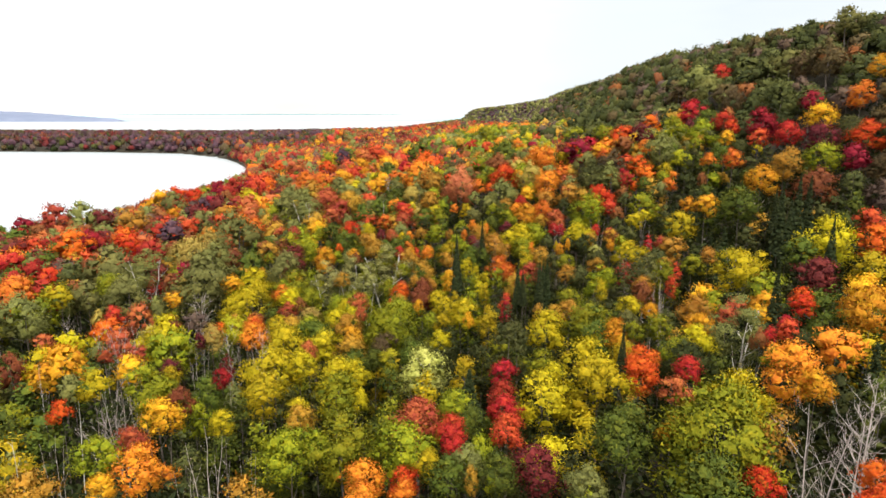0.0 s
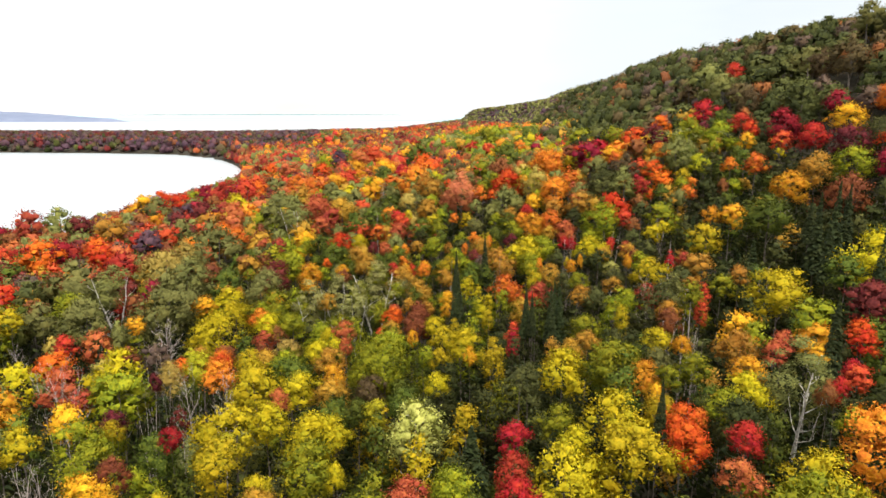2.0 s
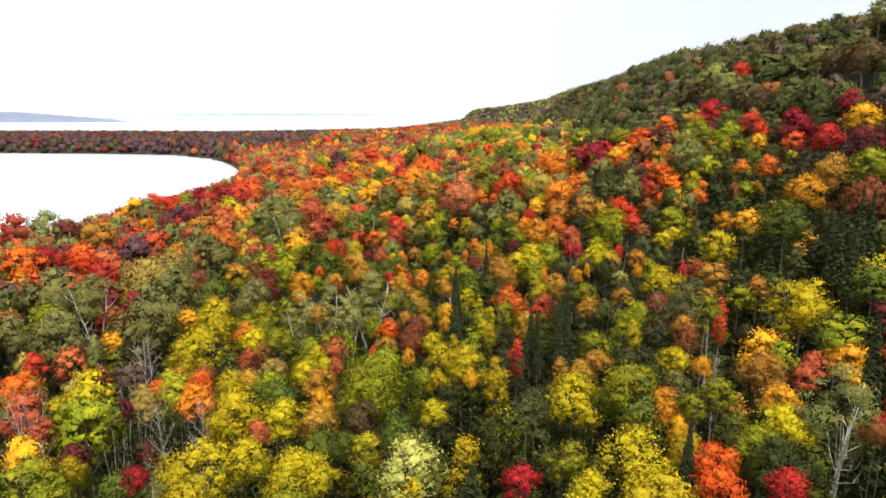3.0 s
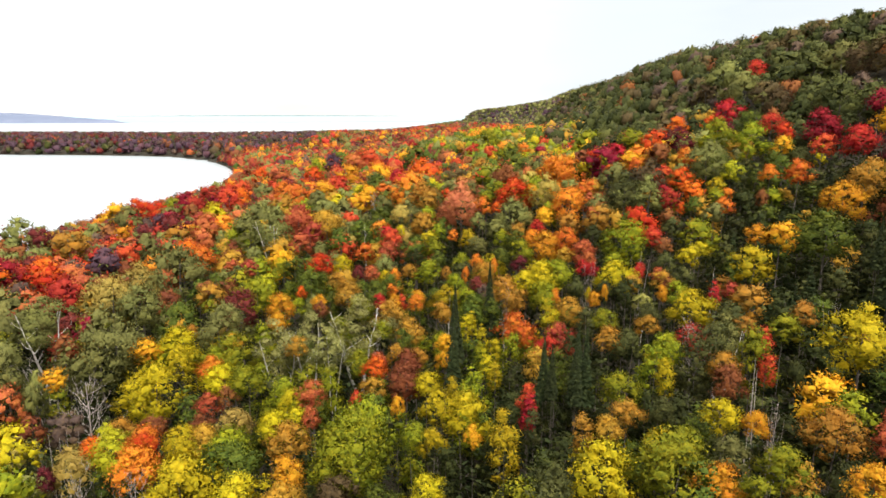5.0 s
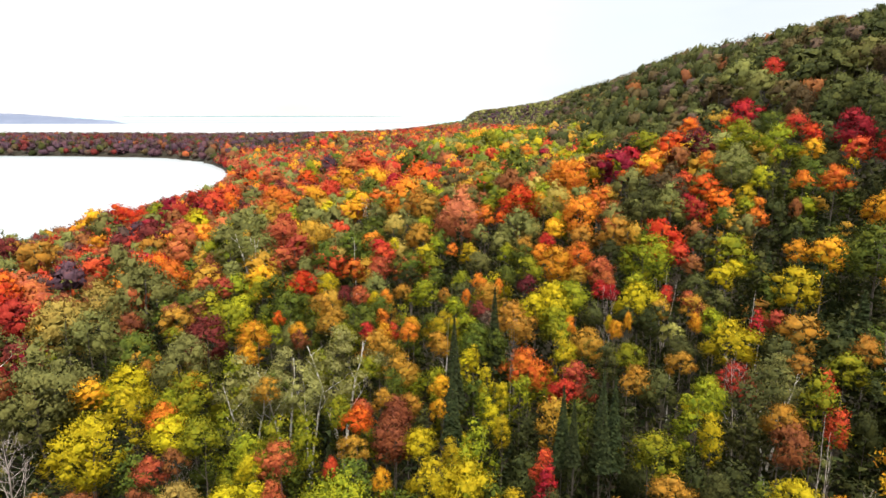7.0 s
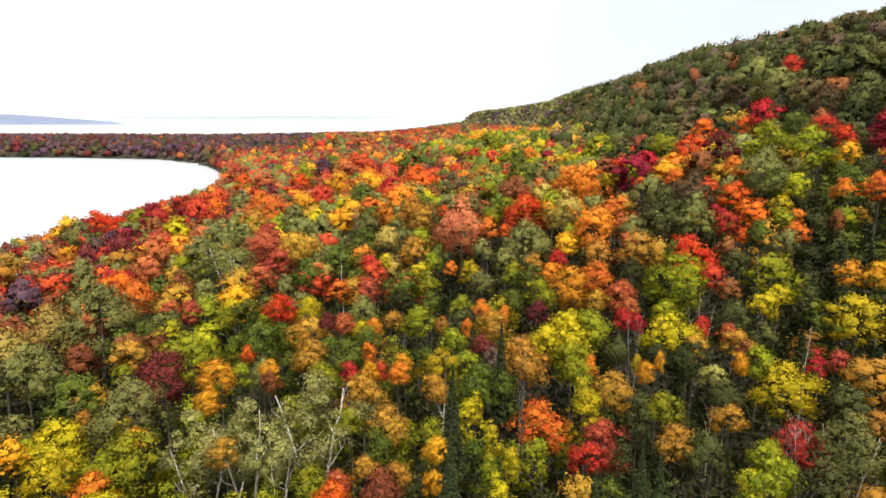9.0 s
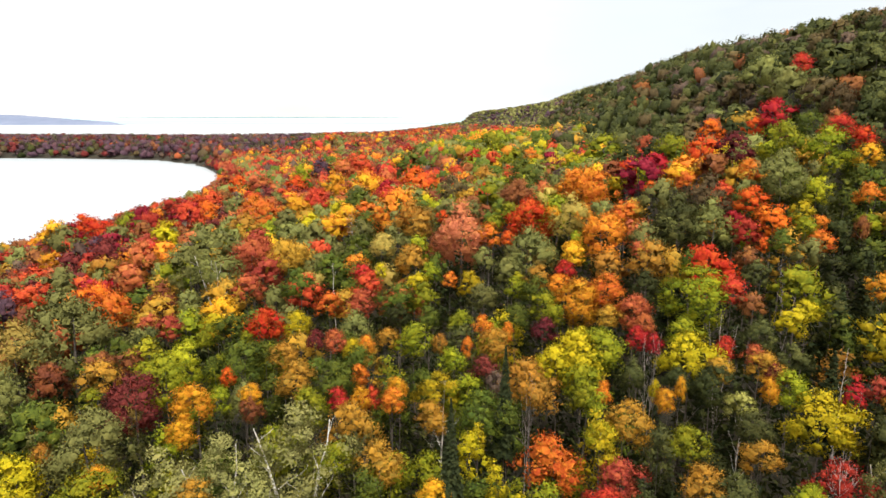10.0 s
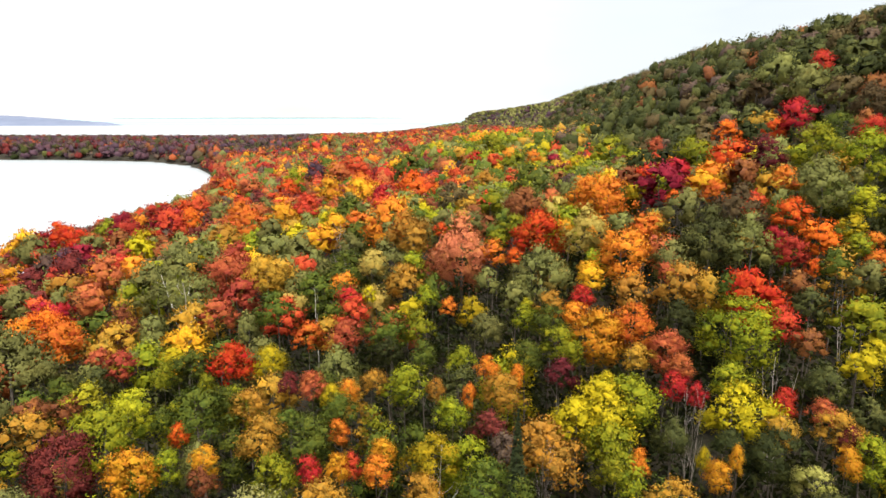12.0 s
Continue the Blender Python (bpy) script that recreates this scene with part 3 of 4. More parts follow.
# kind: crown shape, leaf colour, trunk, share of the height that the crown takes, name, category, label
KINDS = {
    "ember": ("maple", "ember", None, 0.66, "maple_tree", "maple with bright orange-red autumn crown in the forest"),
    "red": ("maple", "red", None, 0.66, "maple_tree", "maple with glowing red autumn leaves in the forest"),
    "crimson": ("maple", "crimson", None, 0.68, "maple_tree", "maple with deep crimson autumn crown in the forest"),
    "maroon": ("maple", "maroon", None, 0.62, "maple_tree", "maple with dark maroon thinning leaves in the forest"),
    "coral": ("maple", "coral", None, 0.66, "maple_tree", "maple with dull coral-red autumn leaves in the forest"),
    "salmon": ("dome", "salmon", None, 0.66, "maple_tree", "broad maple with salmon-coloured crown on the rise"),
    "orange": ("maple", "orange", None, 0.66, "maple_tree", "maple with orange autumn crown in the forest"),
    "gold": ("maple", "gold", None, 0.66, "maple_tree", "maple with golden-orange autumn leaves in the forest"),
    "amber": ("maple", "amber", None, 0.70, "maple_tree", "maple turning from green to amber in the forest"),
    "rust": ("dome", "rust", None, 0.62, "oak_tree", "oak with rust-brown autumn leaves in the forest"),
    "brown": ("dome", "brown", None, 0.62, "oak_tree", "broad brownish oak with thinning crown on the hillside"),
    "yellow": ("maple", "yellow", None, 0.72, "birch_tree", "birch with yellow autumn leaves in the forest"),
    "lemon": ("birch", "lemon", None, 0.70, "birch_tree", "young birch with bright lemon-yellow leaves"),
    "pale": ("maple", "pale", "white", 0.74, "poplar_tree", "poplar with pale silvery green-white leaves"),
    "straw": ("dome", "straw", None, 0.64, "ash_tree", "ash with straw-coloured thinning crown"),
    "lime": ("maple", "lime", None, 0.74, "birch_tree", "birch with yellow-green leaves just turning"),
    "green": ("maple", "green", None, 0.74, "ash_tree", "ash still in green leaf in the forest"),
    "olive": ("dome", "olive", None, 0.66, "ash_tree", "round grey-olive ash with fine thinning leaves"),
    "moss": ("dome", "moss", None, 0.60, "oak_tree", "round moss-green oak on the hillside"),
    "dusk": ("dome", "dusk", None, 0.66, "oak_tree", "dark green oak on the hillside"),
    "haze_oak": ("dome", "violet", None, 0.62, "oak_tree", "oak by the lake with violet-brown haze-tinted leaves"),
    "plum": ("dome", "plum", None, 0.62, "ash_tree", "half-bare ash with purple-brown twigs"),
    "slim_lime": ("slim", "lime", None, 0.70, "birch_tree", "slender young birch with yellow-green leaves"),
    "slim_green": ("slim", "green", None, 0.72, "alder_tree", "slender green alder in the crowded stand"),
    "slim_dusk": ("slim", "dusk", None, 0.74, "alder_tree", "slender dark green alder in the crowded stand"),
    "slim_amber": ("slim", "amber", None, 0.68, "birch_tree", "slender birch with amber leaves in the crowded stand"),
    "slim_yellow": ("slim", "yellow", None, 0.66, "birch_tree", "slender birch with yellow leaves in the crowded stand"),
    "slim_red": ("slim", "red", None, 0.66, "maple_tree", "slender young red maple in the crowded stand"),
    "slim_ember": ("slim", "coral", None, 0.66, "maple_tree", "slender young orange-red maple in the crowded stand"),
    "slim_olive": ("slim", "moss", None, 0.70, "alder_tree", "slender olive-green alder in the crowded stand"),
    "mossy": ("dome", "olive", None, 0.52, "oak_tree", "round light olive oak above the hillside woods"),
    "aspen": ("aspen", "aspen", "fork", 0.62, "aspen_tree", "aspen with forked white trunk and thin pale green crown"),
    "limby": ("aspen", "olive", "fork", 0.60, "aspen_tree", "olive aspen with white limbs showing in its crown"),
    "limby_y": ("aspen", "yellow", "white", 0.60, "aspen_tree", "thin yellow aspen with pale limbs showing"),
    "limeolive": ("dome", "moss", None, 0.66, "ash_tree", "broad yellow-olive ash in the forest"),
    "spruce": ("spruce", "needle", None, 0.92, "spruce_tree", "slender dark green spruce among the broadleaf trees"),
    "bare": (None, None, "bare", 0, "bare_tree", "leafless grey tree with spreading fine branches"),
    "barered": ("aspen", "maroon", "bare", 0.5, "bare_tree", "nearly leafless tree with a few dark red leaves"),
    "snag": (None, None, "snag", 0, "dead_tree", "dead white trunk with broken bare limbs"),
    "graysnag": (None, None, "spire", 0, "dead_tree", "dead grey spruce, a bare spire with short branches"),
    "poles": (None, None, "poles", 0, "bare_tree", "clump of bare thin grey poles"),
}
GROUPS = {"alder_tree": "alders of the forest", "maple_tree": "maples of the forest", "oak_tree": "oaks of the forest", "birch_tree": "birches of the forest", "ash_tree": "ashes of the forest",
          "aspen_tree": "aspens of the forest", "spruce_tree": "spruces of the forest", "bare_tree": "bare trees of the forest",
          "dead_tree": "dead trees of the forest", "poplar_tree": "poplars of the forest"}


def under(parent, name, mesh, m, mat=None, label=""):
    ob = new(name, mesh)
    ob.parent = parent
    ob.matrix_basis = m
    if mat:
        ob.material_slots[0].link = "OBJECT"
        ob.material_slots[0].material = mat
    return tagged(ob, label)


def crown_size(kind, wide, tall, least):
    """Radius and height of a crown."""
    shape, share = KINDS[kind][0], KINDS[kind][3]
    crown = min(tall * share, max(ASPECT[shape] * wide, least * tall))
    return wide * 0.5 / (1.08 if shape != "spruce" else 0.95), crown


def finer(tier, wide):
    """Broad crowns take a finer make, so that their leaves stay leaf-sized."""
    return tier if wide < 6.8 else (3, 0, 1)[tier]


def plant(kind, x, y, wide, tall, tier, least=0.36):
    """One tree: an empty at its foot with a trunk and a crown."""
    shape, colour, trunk, share, name, label = KINDS[kind]
    tree = tagged(new(name), label, name.replace("_", " "), GROUPS[name])
    tree.empty_display_size = 0.5
    tree.matrix_basis = pose(x, y, float(land(x, y)) - 0.05, 0, 0, rng.uniform(0, 360))
    choice = TRUNKS[trunk if trunk else tier]
    mesh = choice[rng.integers(len(choice))]
    reach = (wide / 5.5 if trunk is None else wide / 5.0)
    under(tree, "trunk", mesh, Matrix.Diagonal((reach, reach, tall * (0.93 if shape else 1.0) / 12.4, 1)))
    if shape:
        meshes = CROWNS[(shape, finer(tier, wide))]
        mesh = meshes[rng.integers(len(meshes))]
        rad, crown = crown_size(kind, wide, tall, least)
        under(tree, "crown", mesh, pose(0, 0, tall - crown) @ Matrix.Diagonal((rad, rad, crown / TOPS[shape], 1)), LEAF[colour])
    return tree


# ---- trees that stand out, by kind: place and crown width ----
PLANTED = {}
PLANTED["ember"] = [(27.6, 36.6, 1.7), (20.9, 37.1, 2.1), (19.2, 57.8, 2.9), (-2.8, 40.8, 1.8), (20.1, 61.2, 2.8), (-26.7, 85.2, 1.8), (-32, 85.9, 2.2), (-21.5, 128.8, 1.5), (-38.2, 58.5, 1.9), (36.1, 143.5, 6.1), (-21.5, 143.1, 4.8), (44.6, 147.2, 1.8), (-49.5, 88.4, 3.8), (49.2, 154.4, 4.8), (48.1, 81.4, 2.6), (-50.9, 157.7, 6.5), (49.7, 162.2, 4.5), (12, 162.7, 2.4), (16.1, 169.9, 7.1), (38.2, 175.7, 2.5), (1.7, 180.1, 2.4), (74.5, 106.6, 5.4), (52.4, 189.8, 7), (39, 193.1, 4.1), (-81, 126.7, 4.4), (105.7, 160.9, 7.1), (-93.9, 157.3, 8), (-81.6, 160.2, 6.7), (90.3, 247.5, 5.4), (-108.9, 257.7, 9.2)]
PLANTED["ember"] += [(86, 267.2, 7.4), (-73.2, 262.8, 7.7), (87, 194, 4.8), (-6.4, 269.6, 12.4), (-90.4, 302.9, 7.3), (-59.9, 329.3, 9.1), (-92.2, 354.6, 9), (-7.1, 102.3, 2.3), (-93.9, 240.4, 8.6), (-76.9, 152.1, 7), (45.8, 77.5, 2.5), (26.4, 34.2, 2.6)]
PLANTED["amber"] = [(2, 39.5, 0.9), (0.7, 120.7, 2.6), (15.5, 83.5, 2), (33.4, 122.7, 2.7), (29.2, 123.8, 2.1), (10.6, 123.6, 4.8), (-2.3, 105.3, 2.2), (-4.7, 105.5, 1.9), (-21.9, 87.5, 2.7), (18.3, 88, 2.7), (39.2, 108.4, 2.3), (22.1, 108.5, 2.9), (-30.9, 89.7, 2.3), (-18, 109.2, 2.3), (-14.2, 128.4, 3.5), (27.8, 111.4, 2.4), (7.8, 132.3, 3.7), (-37.2, 131.8, 4.1), (42.5, 115.3, 4.2), (-16.7, 133.8, 3.1), (1.3, 134.2, 1.9), (21.1, 135.4, 2.7), (-34.1, 116, 1.6), (18.2, 116.6, 3.3), (32.1, 97.9, 2.6), (-6.9, 97.8, 2.2), (-5, 136.6, 2.5), (29.3, 147.3, 5), (24.5, 148.4, 4.4), (14.9, 148.7, 3.3)]
PLANTED["amber"] += [(-3.9, 164.7, 3.9), (-2.4, 176.5, 4.5), (-63.9, 184.2, 5.8), (-42.8, 205.2, 7), (85.4, 158.5, 7.9), (-95, 191, 9.7), (15.5, 273.9, 8.1), (-6.5, 118.3, 3.5), (-3.4, 112.9, 3.2), (47.2, 110, 2.9), (-25.6, 172.6, 6.4), (-2.9, 160.9, 4.7), (-4.1, 183.4, 6.8), (-11.7, 75.4, 2.9), (-13.9, 86.8, 3.3), (33.9, 81.4, 4), (-31.6, 42.6, 4.3), (-13, 52.9, 2.4)]
PLANTED["bare"] = [(29.4, 40.7, 4.8), (26.4, 41.1, 4.8), (30.3, 83.9, 1.8), (32.2, 106.4, 3.3), (-23.7, 76.1, 3.3), (-27.2, 76.9, 3.4), (-39.8, 99.5, 6.5), (-14.9, 185.4, 4), (33, 45, 5.9), (-31.6, 57.3, 3.3), (-45.5, 81.1, 3.8), (-41.9, 79.1, 3.7), (-39.3, 73.9, 3.2), (23.4, 126.7, 1.7), (9.9, 122, 1.8)]
PLANTED["yellow"] = [(10.8, 59.4, 2.2), (-1, 42.4, 1.9), (19, 80.9, 2.4), (22, 120.9, 0.9), (15.6, 63.5, 4.6), (19.2, 63.8, 2.6), (25.7, 102.6, 2), (0, 83.7, 1.8), (-9.6, 65, 2.7), (26.3, 85.2, 2.7), (-11.6, 65.7, 4), (-19.3, 66.6, 4.9), (-23.8, 86.3, 3.1), (-16.2, 67.5, 3.1), (25.1, 49.4, 4), (27.2, 126.2, 4.7), (-31, 67.9, 1.8), (-32.5, 107.7, 3.7), (14, 127.7, 3.8), (16.7, 128.7, 5), (0.4, 90.9, 3), (2.9, 90.9, 3.9), (39.9, 130.8, 3.4), (-20.4, 53.6, 2), (42.4, 132.2, 2.6), (-34.4, 112, 4.2), (-13.6, 55.3, 1.9), (17.4, 132.7, 2.1), (-15.3, 93.6, 1.6), (-7.8, 56.1, 1.2)]
PLANTED["yellow"] += [(14.9, 56.6, 4.7), (34.7, 115, 4.7), (12.9, 76.1, 4.3), (-15.1, 75.9, 3.6), (-8.7, 134.4, 2), (-0.9, 97.9, 2.6), (-33.1, 100.6, 6.3), (-38.3, 65.5, 2.9), (-17.2, 143.6, 3.4), (-39.2, 85.3, 4.2), (-28.8, 145.6, 2.9), (5.9, 151.8, 3.4), (-2.3, 152.8, 3.3), (54.7, 156.6, 3.3), (-7.7, 158.1, 1.7), (64.4, 92.5, 4.8), (34.3, 183.1, 2.7), (-66.4, 105.3, 4.1), (67.8, 108.4, 7.5), (-23, 211.2, 3.6), (-70.6, 226, 7.1), (-25.3, 101.6, 3.6), (47.9, 125.8, 5.1), (-64.4, 213.3, 6.2), (50.2, 306.6, 6.3), (-20.6, 79.4, 4.7), (-15.7, 89.1, 2.8), (-0.3, 75.3, 2.2), (28.3, 66.5, 3.2), (-18.2, 59.6, 3.6)]
PLANTED["yellow"] += [(9.4, 54.1, 4.6), (48.2, 99.9, 6.1)]
PLANTED["dusk"] = [(24.7, 60.2, 4), (27.8, 121.4, 3.8), (24.8, 122.5, 2.7), (36.4, 60.6, 2.6), (27.2, 141.3, 4.7), (-3.9, 143.4, 3.2), (48.3, 205.1, 5.5), (41.3, 200.9, 7)]
PLANTED["lime"] = [(20.2, 41.9, 8.2), (21.1, 80.7, 2.3), (34.7, 120.1, 3.2), (15.3, 120.5, 2.2), (24.9, 64, 2.9), (27.8, 102.2, 2.5), (10.5, 64.1, 2.6), (-2.9, 45.9, 3.9), (-12.6, 46.6, 4), (-11.4, 123.1, 3.7), (-9.2, 104.5, 2.8), (-1.9, 85.3, 2.1), (-10.4, 47.4, 2.3), (28.3, 105.2, 2.6), (-8.1, 47.6, 4.5), (16.1, 124.5, 3.7), (-33.4, 66.3, 3.6), (4.2, 124.5, 3.3), (23.8, 48.8, 2.3), (-29, 48.4, 3.2), (-6.8, 87.3, 6), (-21.8, 126, 2.2), (-35.5, 126.7, 2), (-28.5, 108.4, 2.8), (22.5, 70.9, 2), (-26.3, 109.1, 5.3), (19.1, 129.6, 4.5), (28.1, 130.5, 3.4), (1.1, 53.3, 2.9), (-29.4, 130.3, 5.5)]
PLANTED["lime"] += [(2.9, 130.7, 3.1), (22.2, 113.2, 3), (-7.2, 114, 2.5), (19.5, 95.3, 3.5), (32.2, 57.8, 2.1), (27.6, 77.2, 3.1), (43.3, 136.1, 5.8), (31.7, 136.6, 7), (-1.6, 136, 4.2), (-21.8, 136.2, 1.9), (-37.7, 79.5, 2.7), (-21.7, 99.9, 3.3), (14.5, 139.9, 4.1), (3.9, 140.3, 2.9), (-28.2, 140.9, 2.8), (37.5, 84.5, 3.5), (11.6, 146.6, 3), (-0.7, 148.4, 3.9), (52.8, 152.3, 3), (-0.1, 156.6, 2.8), (10.3, 170.2, 3.1), (-46.1, 172.1, 4.4), (13.3, 174.5, 4.4), (11.1, 192.9, 5.2), (50.3, 198.7, 7.1), (-101.7, 269.3, 7), (67.8, 327.4, 12.5), (43.2, 107.3, 3.5), (-65.4, 363, 10.6), (25.7, 388, 11.2)]
PLANTED["lime"] += [(30.6, 331.5, 9.2), (-35, 77, 5.3), (-19.1, 85.5, 3.3), (-6.9, 81.1, 6.1), (18.3, 76, 5.2), (47.2, 89.7, 4.7), (-10.1, 57.5, 4), (-30, 62.1, 4), (67.9, 172.9, 3.1), (73.9, 185.5, 7.3), (67.9, 188.5, 7.5), (95.5, 159.4, 7.9)]
PLANTED["orange"] = [(-5.9, 41.4, 2.3), (21.8, 61.9, 1.5), (17.2, 121.2, 1.2), (-3.2, 122.3, 2.1), (-24.5, 46.4, 3.5), (-28, 105.6, 2.7), (-7.2, 128.7, 1.9), (10.7, 111.1, 4), (32.1, 54.7, 4.5), (4.5, 132.4, 1.3), (9.2, 134.6, 1.5), (6.6, 135.3, 2.2), (-7.2, 135.4, 1.6), (39.3, 59.7, 4.2), (22.2, 141.6, 4.6), (-27.4, 86.3, 3.1), (17.1, 146.4, 3.1), (2.8, 151.7, 2), (55.8, 153.5, 2.1), (25.9, 157.8, 6.7), (31, 166.3, 4.4), (9.3, 166, 3.8), (43.5, 173.3, 4), (55.2, 175, 3.9), (28.9, 180.9, 7.9), (27.4, 186.1, 6.3), (-7.5, 189.7, 8.6), (-54.6, 190.4, 4.8), (-80.8, 115, 4.9), (-14.7, 199, 5.1)]
PLANTED["orange"] += [(67.5, 161.5, 3.4), (73.2, 161.5, 5.2), (117.1, 182, 7.3), (-54.7, 254.3, 9), (-25.9, 293.2, 12.5), (-46.4, 152.9, 5.4), (-14.2, 148.8, 3.8), (-42.4, 219.5, 8.1), (46.8, 182.3, 5.1), (52.8, 148.2, 3.2), (40.7, 348, 6.1), (-25.5, 81.4, 3.3), (-76.1, 108.9, 6.1), (-5.6, 39.2, 2.5), (-2.8, 38.6, 1.6)]
PLANTED["red"] = [(6.1, 60.6, 2.3), (-8.4, 121.8, 1.8), (-5.4, 123.2, 1.3), (0.8, 48.7, 2.1), (13.9, 106.6, 2.4), (30.8, 126.3, 1.7), (24.3, 128.4, 1.2), (5.6, 52.1, 2.2), (23.5, 131.2, 2.7), (-8.2, 93, 1.1), (23.3, 56.8, 2.3), (36.6, 137.9, 3.8), (34.9, 64.4, 1.5), (39.5, 69.5, 1.8), (18.4, 147.9, 2.6), (-51.7, 95, 2.7), (-10.3, 158, 3.3), (-60.5, 171.4, 4.2), (43.5, 187.8, 4.8), (82.6, 120.7, 3.9), (90.8, 209.3, 6.3), (-96.3, 138.1, 4.8), (94.6, 246, 9.2), (-68.3, 168.2, 5.2), (95.3, 177.1, 7.2), (87.8, 179.2, 5.4), (-15.6, 259.1, 7.5), (117.7, 277, 7.9), (-41, 272.7, 8.8), (-84.8, 299.7, 9.2)]
PLANTED["red"] += [(-56.6, 167.8, 4.9), (-8.9, 152.3, 3.9), (-74.1, 250.3, 10.3), (-62, 198.5, 5.6), (-32, 231.9, 7.2), (-12.4, 224.3, 6), (-39.3, 378.9, 12.5), (16.2, 360.8, 6.4), (24.4, 353.3, 6.2), (0.7, 45.8, 2.1), (5.2, 47.4, 2.4), (38.8, 67.8, 2.2)]
PLANTED["spruce"] = [(18.3, 60.9, 1.1), (12.3, 94.4, 1.3), (16.4, 100.7, 1.4), (41.4, 75.7, 2), (16.5, 97.2, 1.9), (15, 95.3, 1.7), (11.7, 95.9, 1.6), (2.1, 100.7, 1.9), (63.6, 117.9, 3), (68, 120.2, 3.1), (62, 111.6, 2.5), (71.6, 122.9, 2.6), (66, 124.5, 1.8), (72.6, 125.3, 1.8), (63.8, 118, 1.7), (64.8, 103.3, 1.7), (7.5, 118.9, 2.3), (2.4, 109, 2.2)]
PLANTED["pale"] = [(29.3, 118.6, 2.1), (-2.2, 64.9, 4.5)]
PLANTED["maroon"] = [(6.9, 42.3, 3.2), (33.8, 122, 1.6), (-30.6, 126.1, 5.6), (6.3, 127.1, 2.4), (-32.2, 69.9, 2.3), (13.6, 135.6, 2.8), (-13.7, 137, 2.2), (-32.3, 79.8, 1.4), (58.9, 96.3, 3.2), (57.9, 187.9, 6.5), (-76, 193.6, 5.4), (85.7, 223.2, 3.9), (100.3, 171, 8.4), (-111.6, 206, 7.1), (-70.3, 197.1, 7.7), (56.7, 92.6, 5)]
PLANTED["gold"] = [(22.4, 119, 1.7), (32.2, 119.4, 1.6), (24.1, 120, 0.9), (17.8, 43.9, 2.4), (-26.6, 44.3, 2), (28.7, 84.1, 2.1), (-6.3, 122.7, 1.7), (0.9, 104, 1.4), (3.6, 84.6, 1.3), (-23.6, 124.1, 3.7), (20.3, 68, 1.3), (-2.9, 125.5, 1.9), (-18.3, 125.6, 2.1), (1.1, 108.1, 1.9), (32.5, 51.5, 2.8), (38, 89.6, 4.3), (30.2, 70.7, 2.8), (-3.7, 90.2, 1.2), (-37.5, 71.2, 3.4), (-37.8, 110.4, 3.1), (20.7, 72.7, 3), (-27.3, 112.3, 2.1), (-26.7, 55.9, 3.2), (40.5, 76.6, 2.5), (-12, 79.5, 2.7), (-23, 119.5, 2.3), (18.5, 140.5, 5.5), (-45.3, 102.3, 2.5), (51.2, 72.3, 5.8), (-49.4, 77.2, 4)]
PLANTED["gold"] += [(20.8, 156.5, 2.6), (57.9, 83.7, 4.7), (20.6, 171.4, 3.1), (43.6, 178.5, 5.1), (-19.5, 190, 5), (-88.7, 206.6, 4.1), (-33.7, 218.6, 5.1), (74, 147.8, 6.6), (106.5, 182.7, 7.4), (80.5, 182.5, 4.5), (126.4, 189.1, 6.5), (-39.1, 304.2, 10.6), (-109.7, 241.9, 9.6), (-51.1, 393.2, 6.8), (52.8, 135.3, 3.3), (55.3, 132.6, 4.6), (-19.3, 198.7, 4.5), (-23.2, 272.6, 12.5), (-36.1, 225.6, 6.9), (20.3, 152.7, 3.6), (43.2, 82.3, 3.6), (-47.4, 73.6, 5)]
PLANTED["rust"] = [(33.3, 63.3, 1.7), (-17.2, 122.5, 2.1), (-27.7, 89.5, 2.3), (37.3, 134.6, 3.1), (-22.4, 95.4, 1.7), (-35, 134.6, 3.1), (-39, 135.4, 3.2), (-26.3, 58.8, 2.6), (-3.6, 103.3, 3.6), (41.3, 144.4, 3.4), (-40.9, 90.9, 2.6), (-50.7, 113.8, 3.3), (50.4, 179.3, 5.3), (16.7, 187.9, 6), (35.5, 191.6, 4.1), (-82, 239, 5.3), (-85.6, 313.4, 8.5), (-3.6, 99.9, 3.8), (30.6, 93.6, 3.3), (15.9, 181.7, 6.7), (-23.2, 89.7, 2.5)]
PLANTED["lemon"] = [(-19, 63.2, 2), (-31.2, 87.6, 1.8), (-6.3, 69.3, 2.5), (-28.9, 134.4, 3.7), (15.6, 115.9, 2.1), (-33.3, 135, 3.7), (12.1, 149.7, 1.6), (60.1, 162.5, 3.7), (-28.7, 83.4, 3.1)]
PLANTED["slim_amber"] = [(13.4, 83.9, 1.5), (11.4, 99.6, 2.2)]
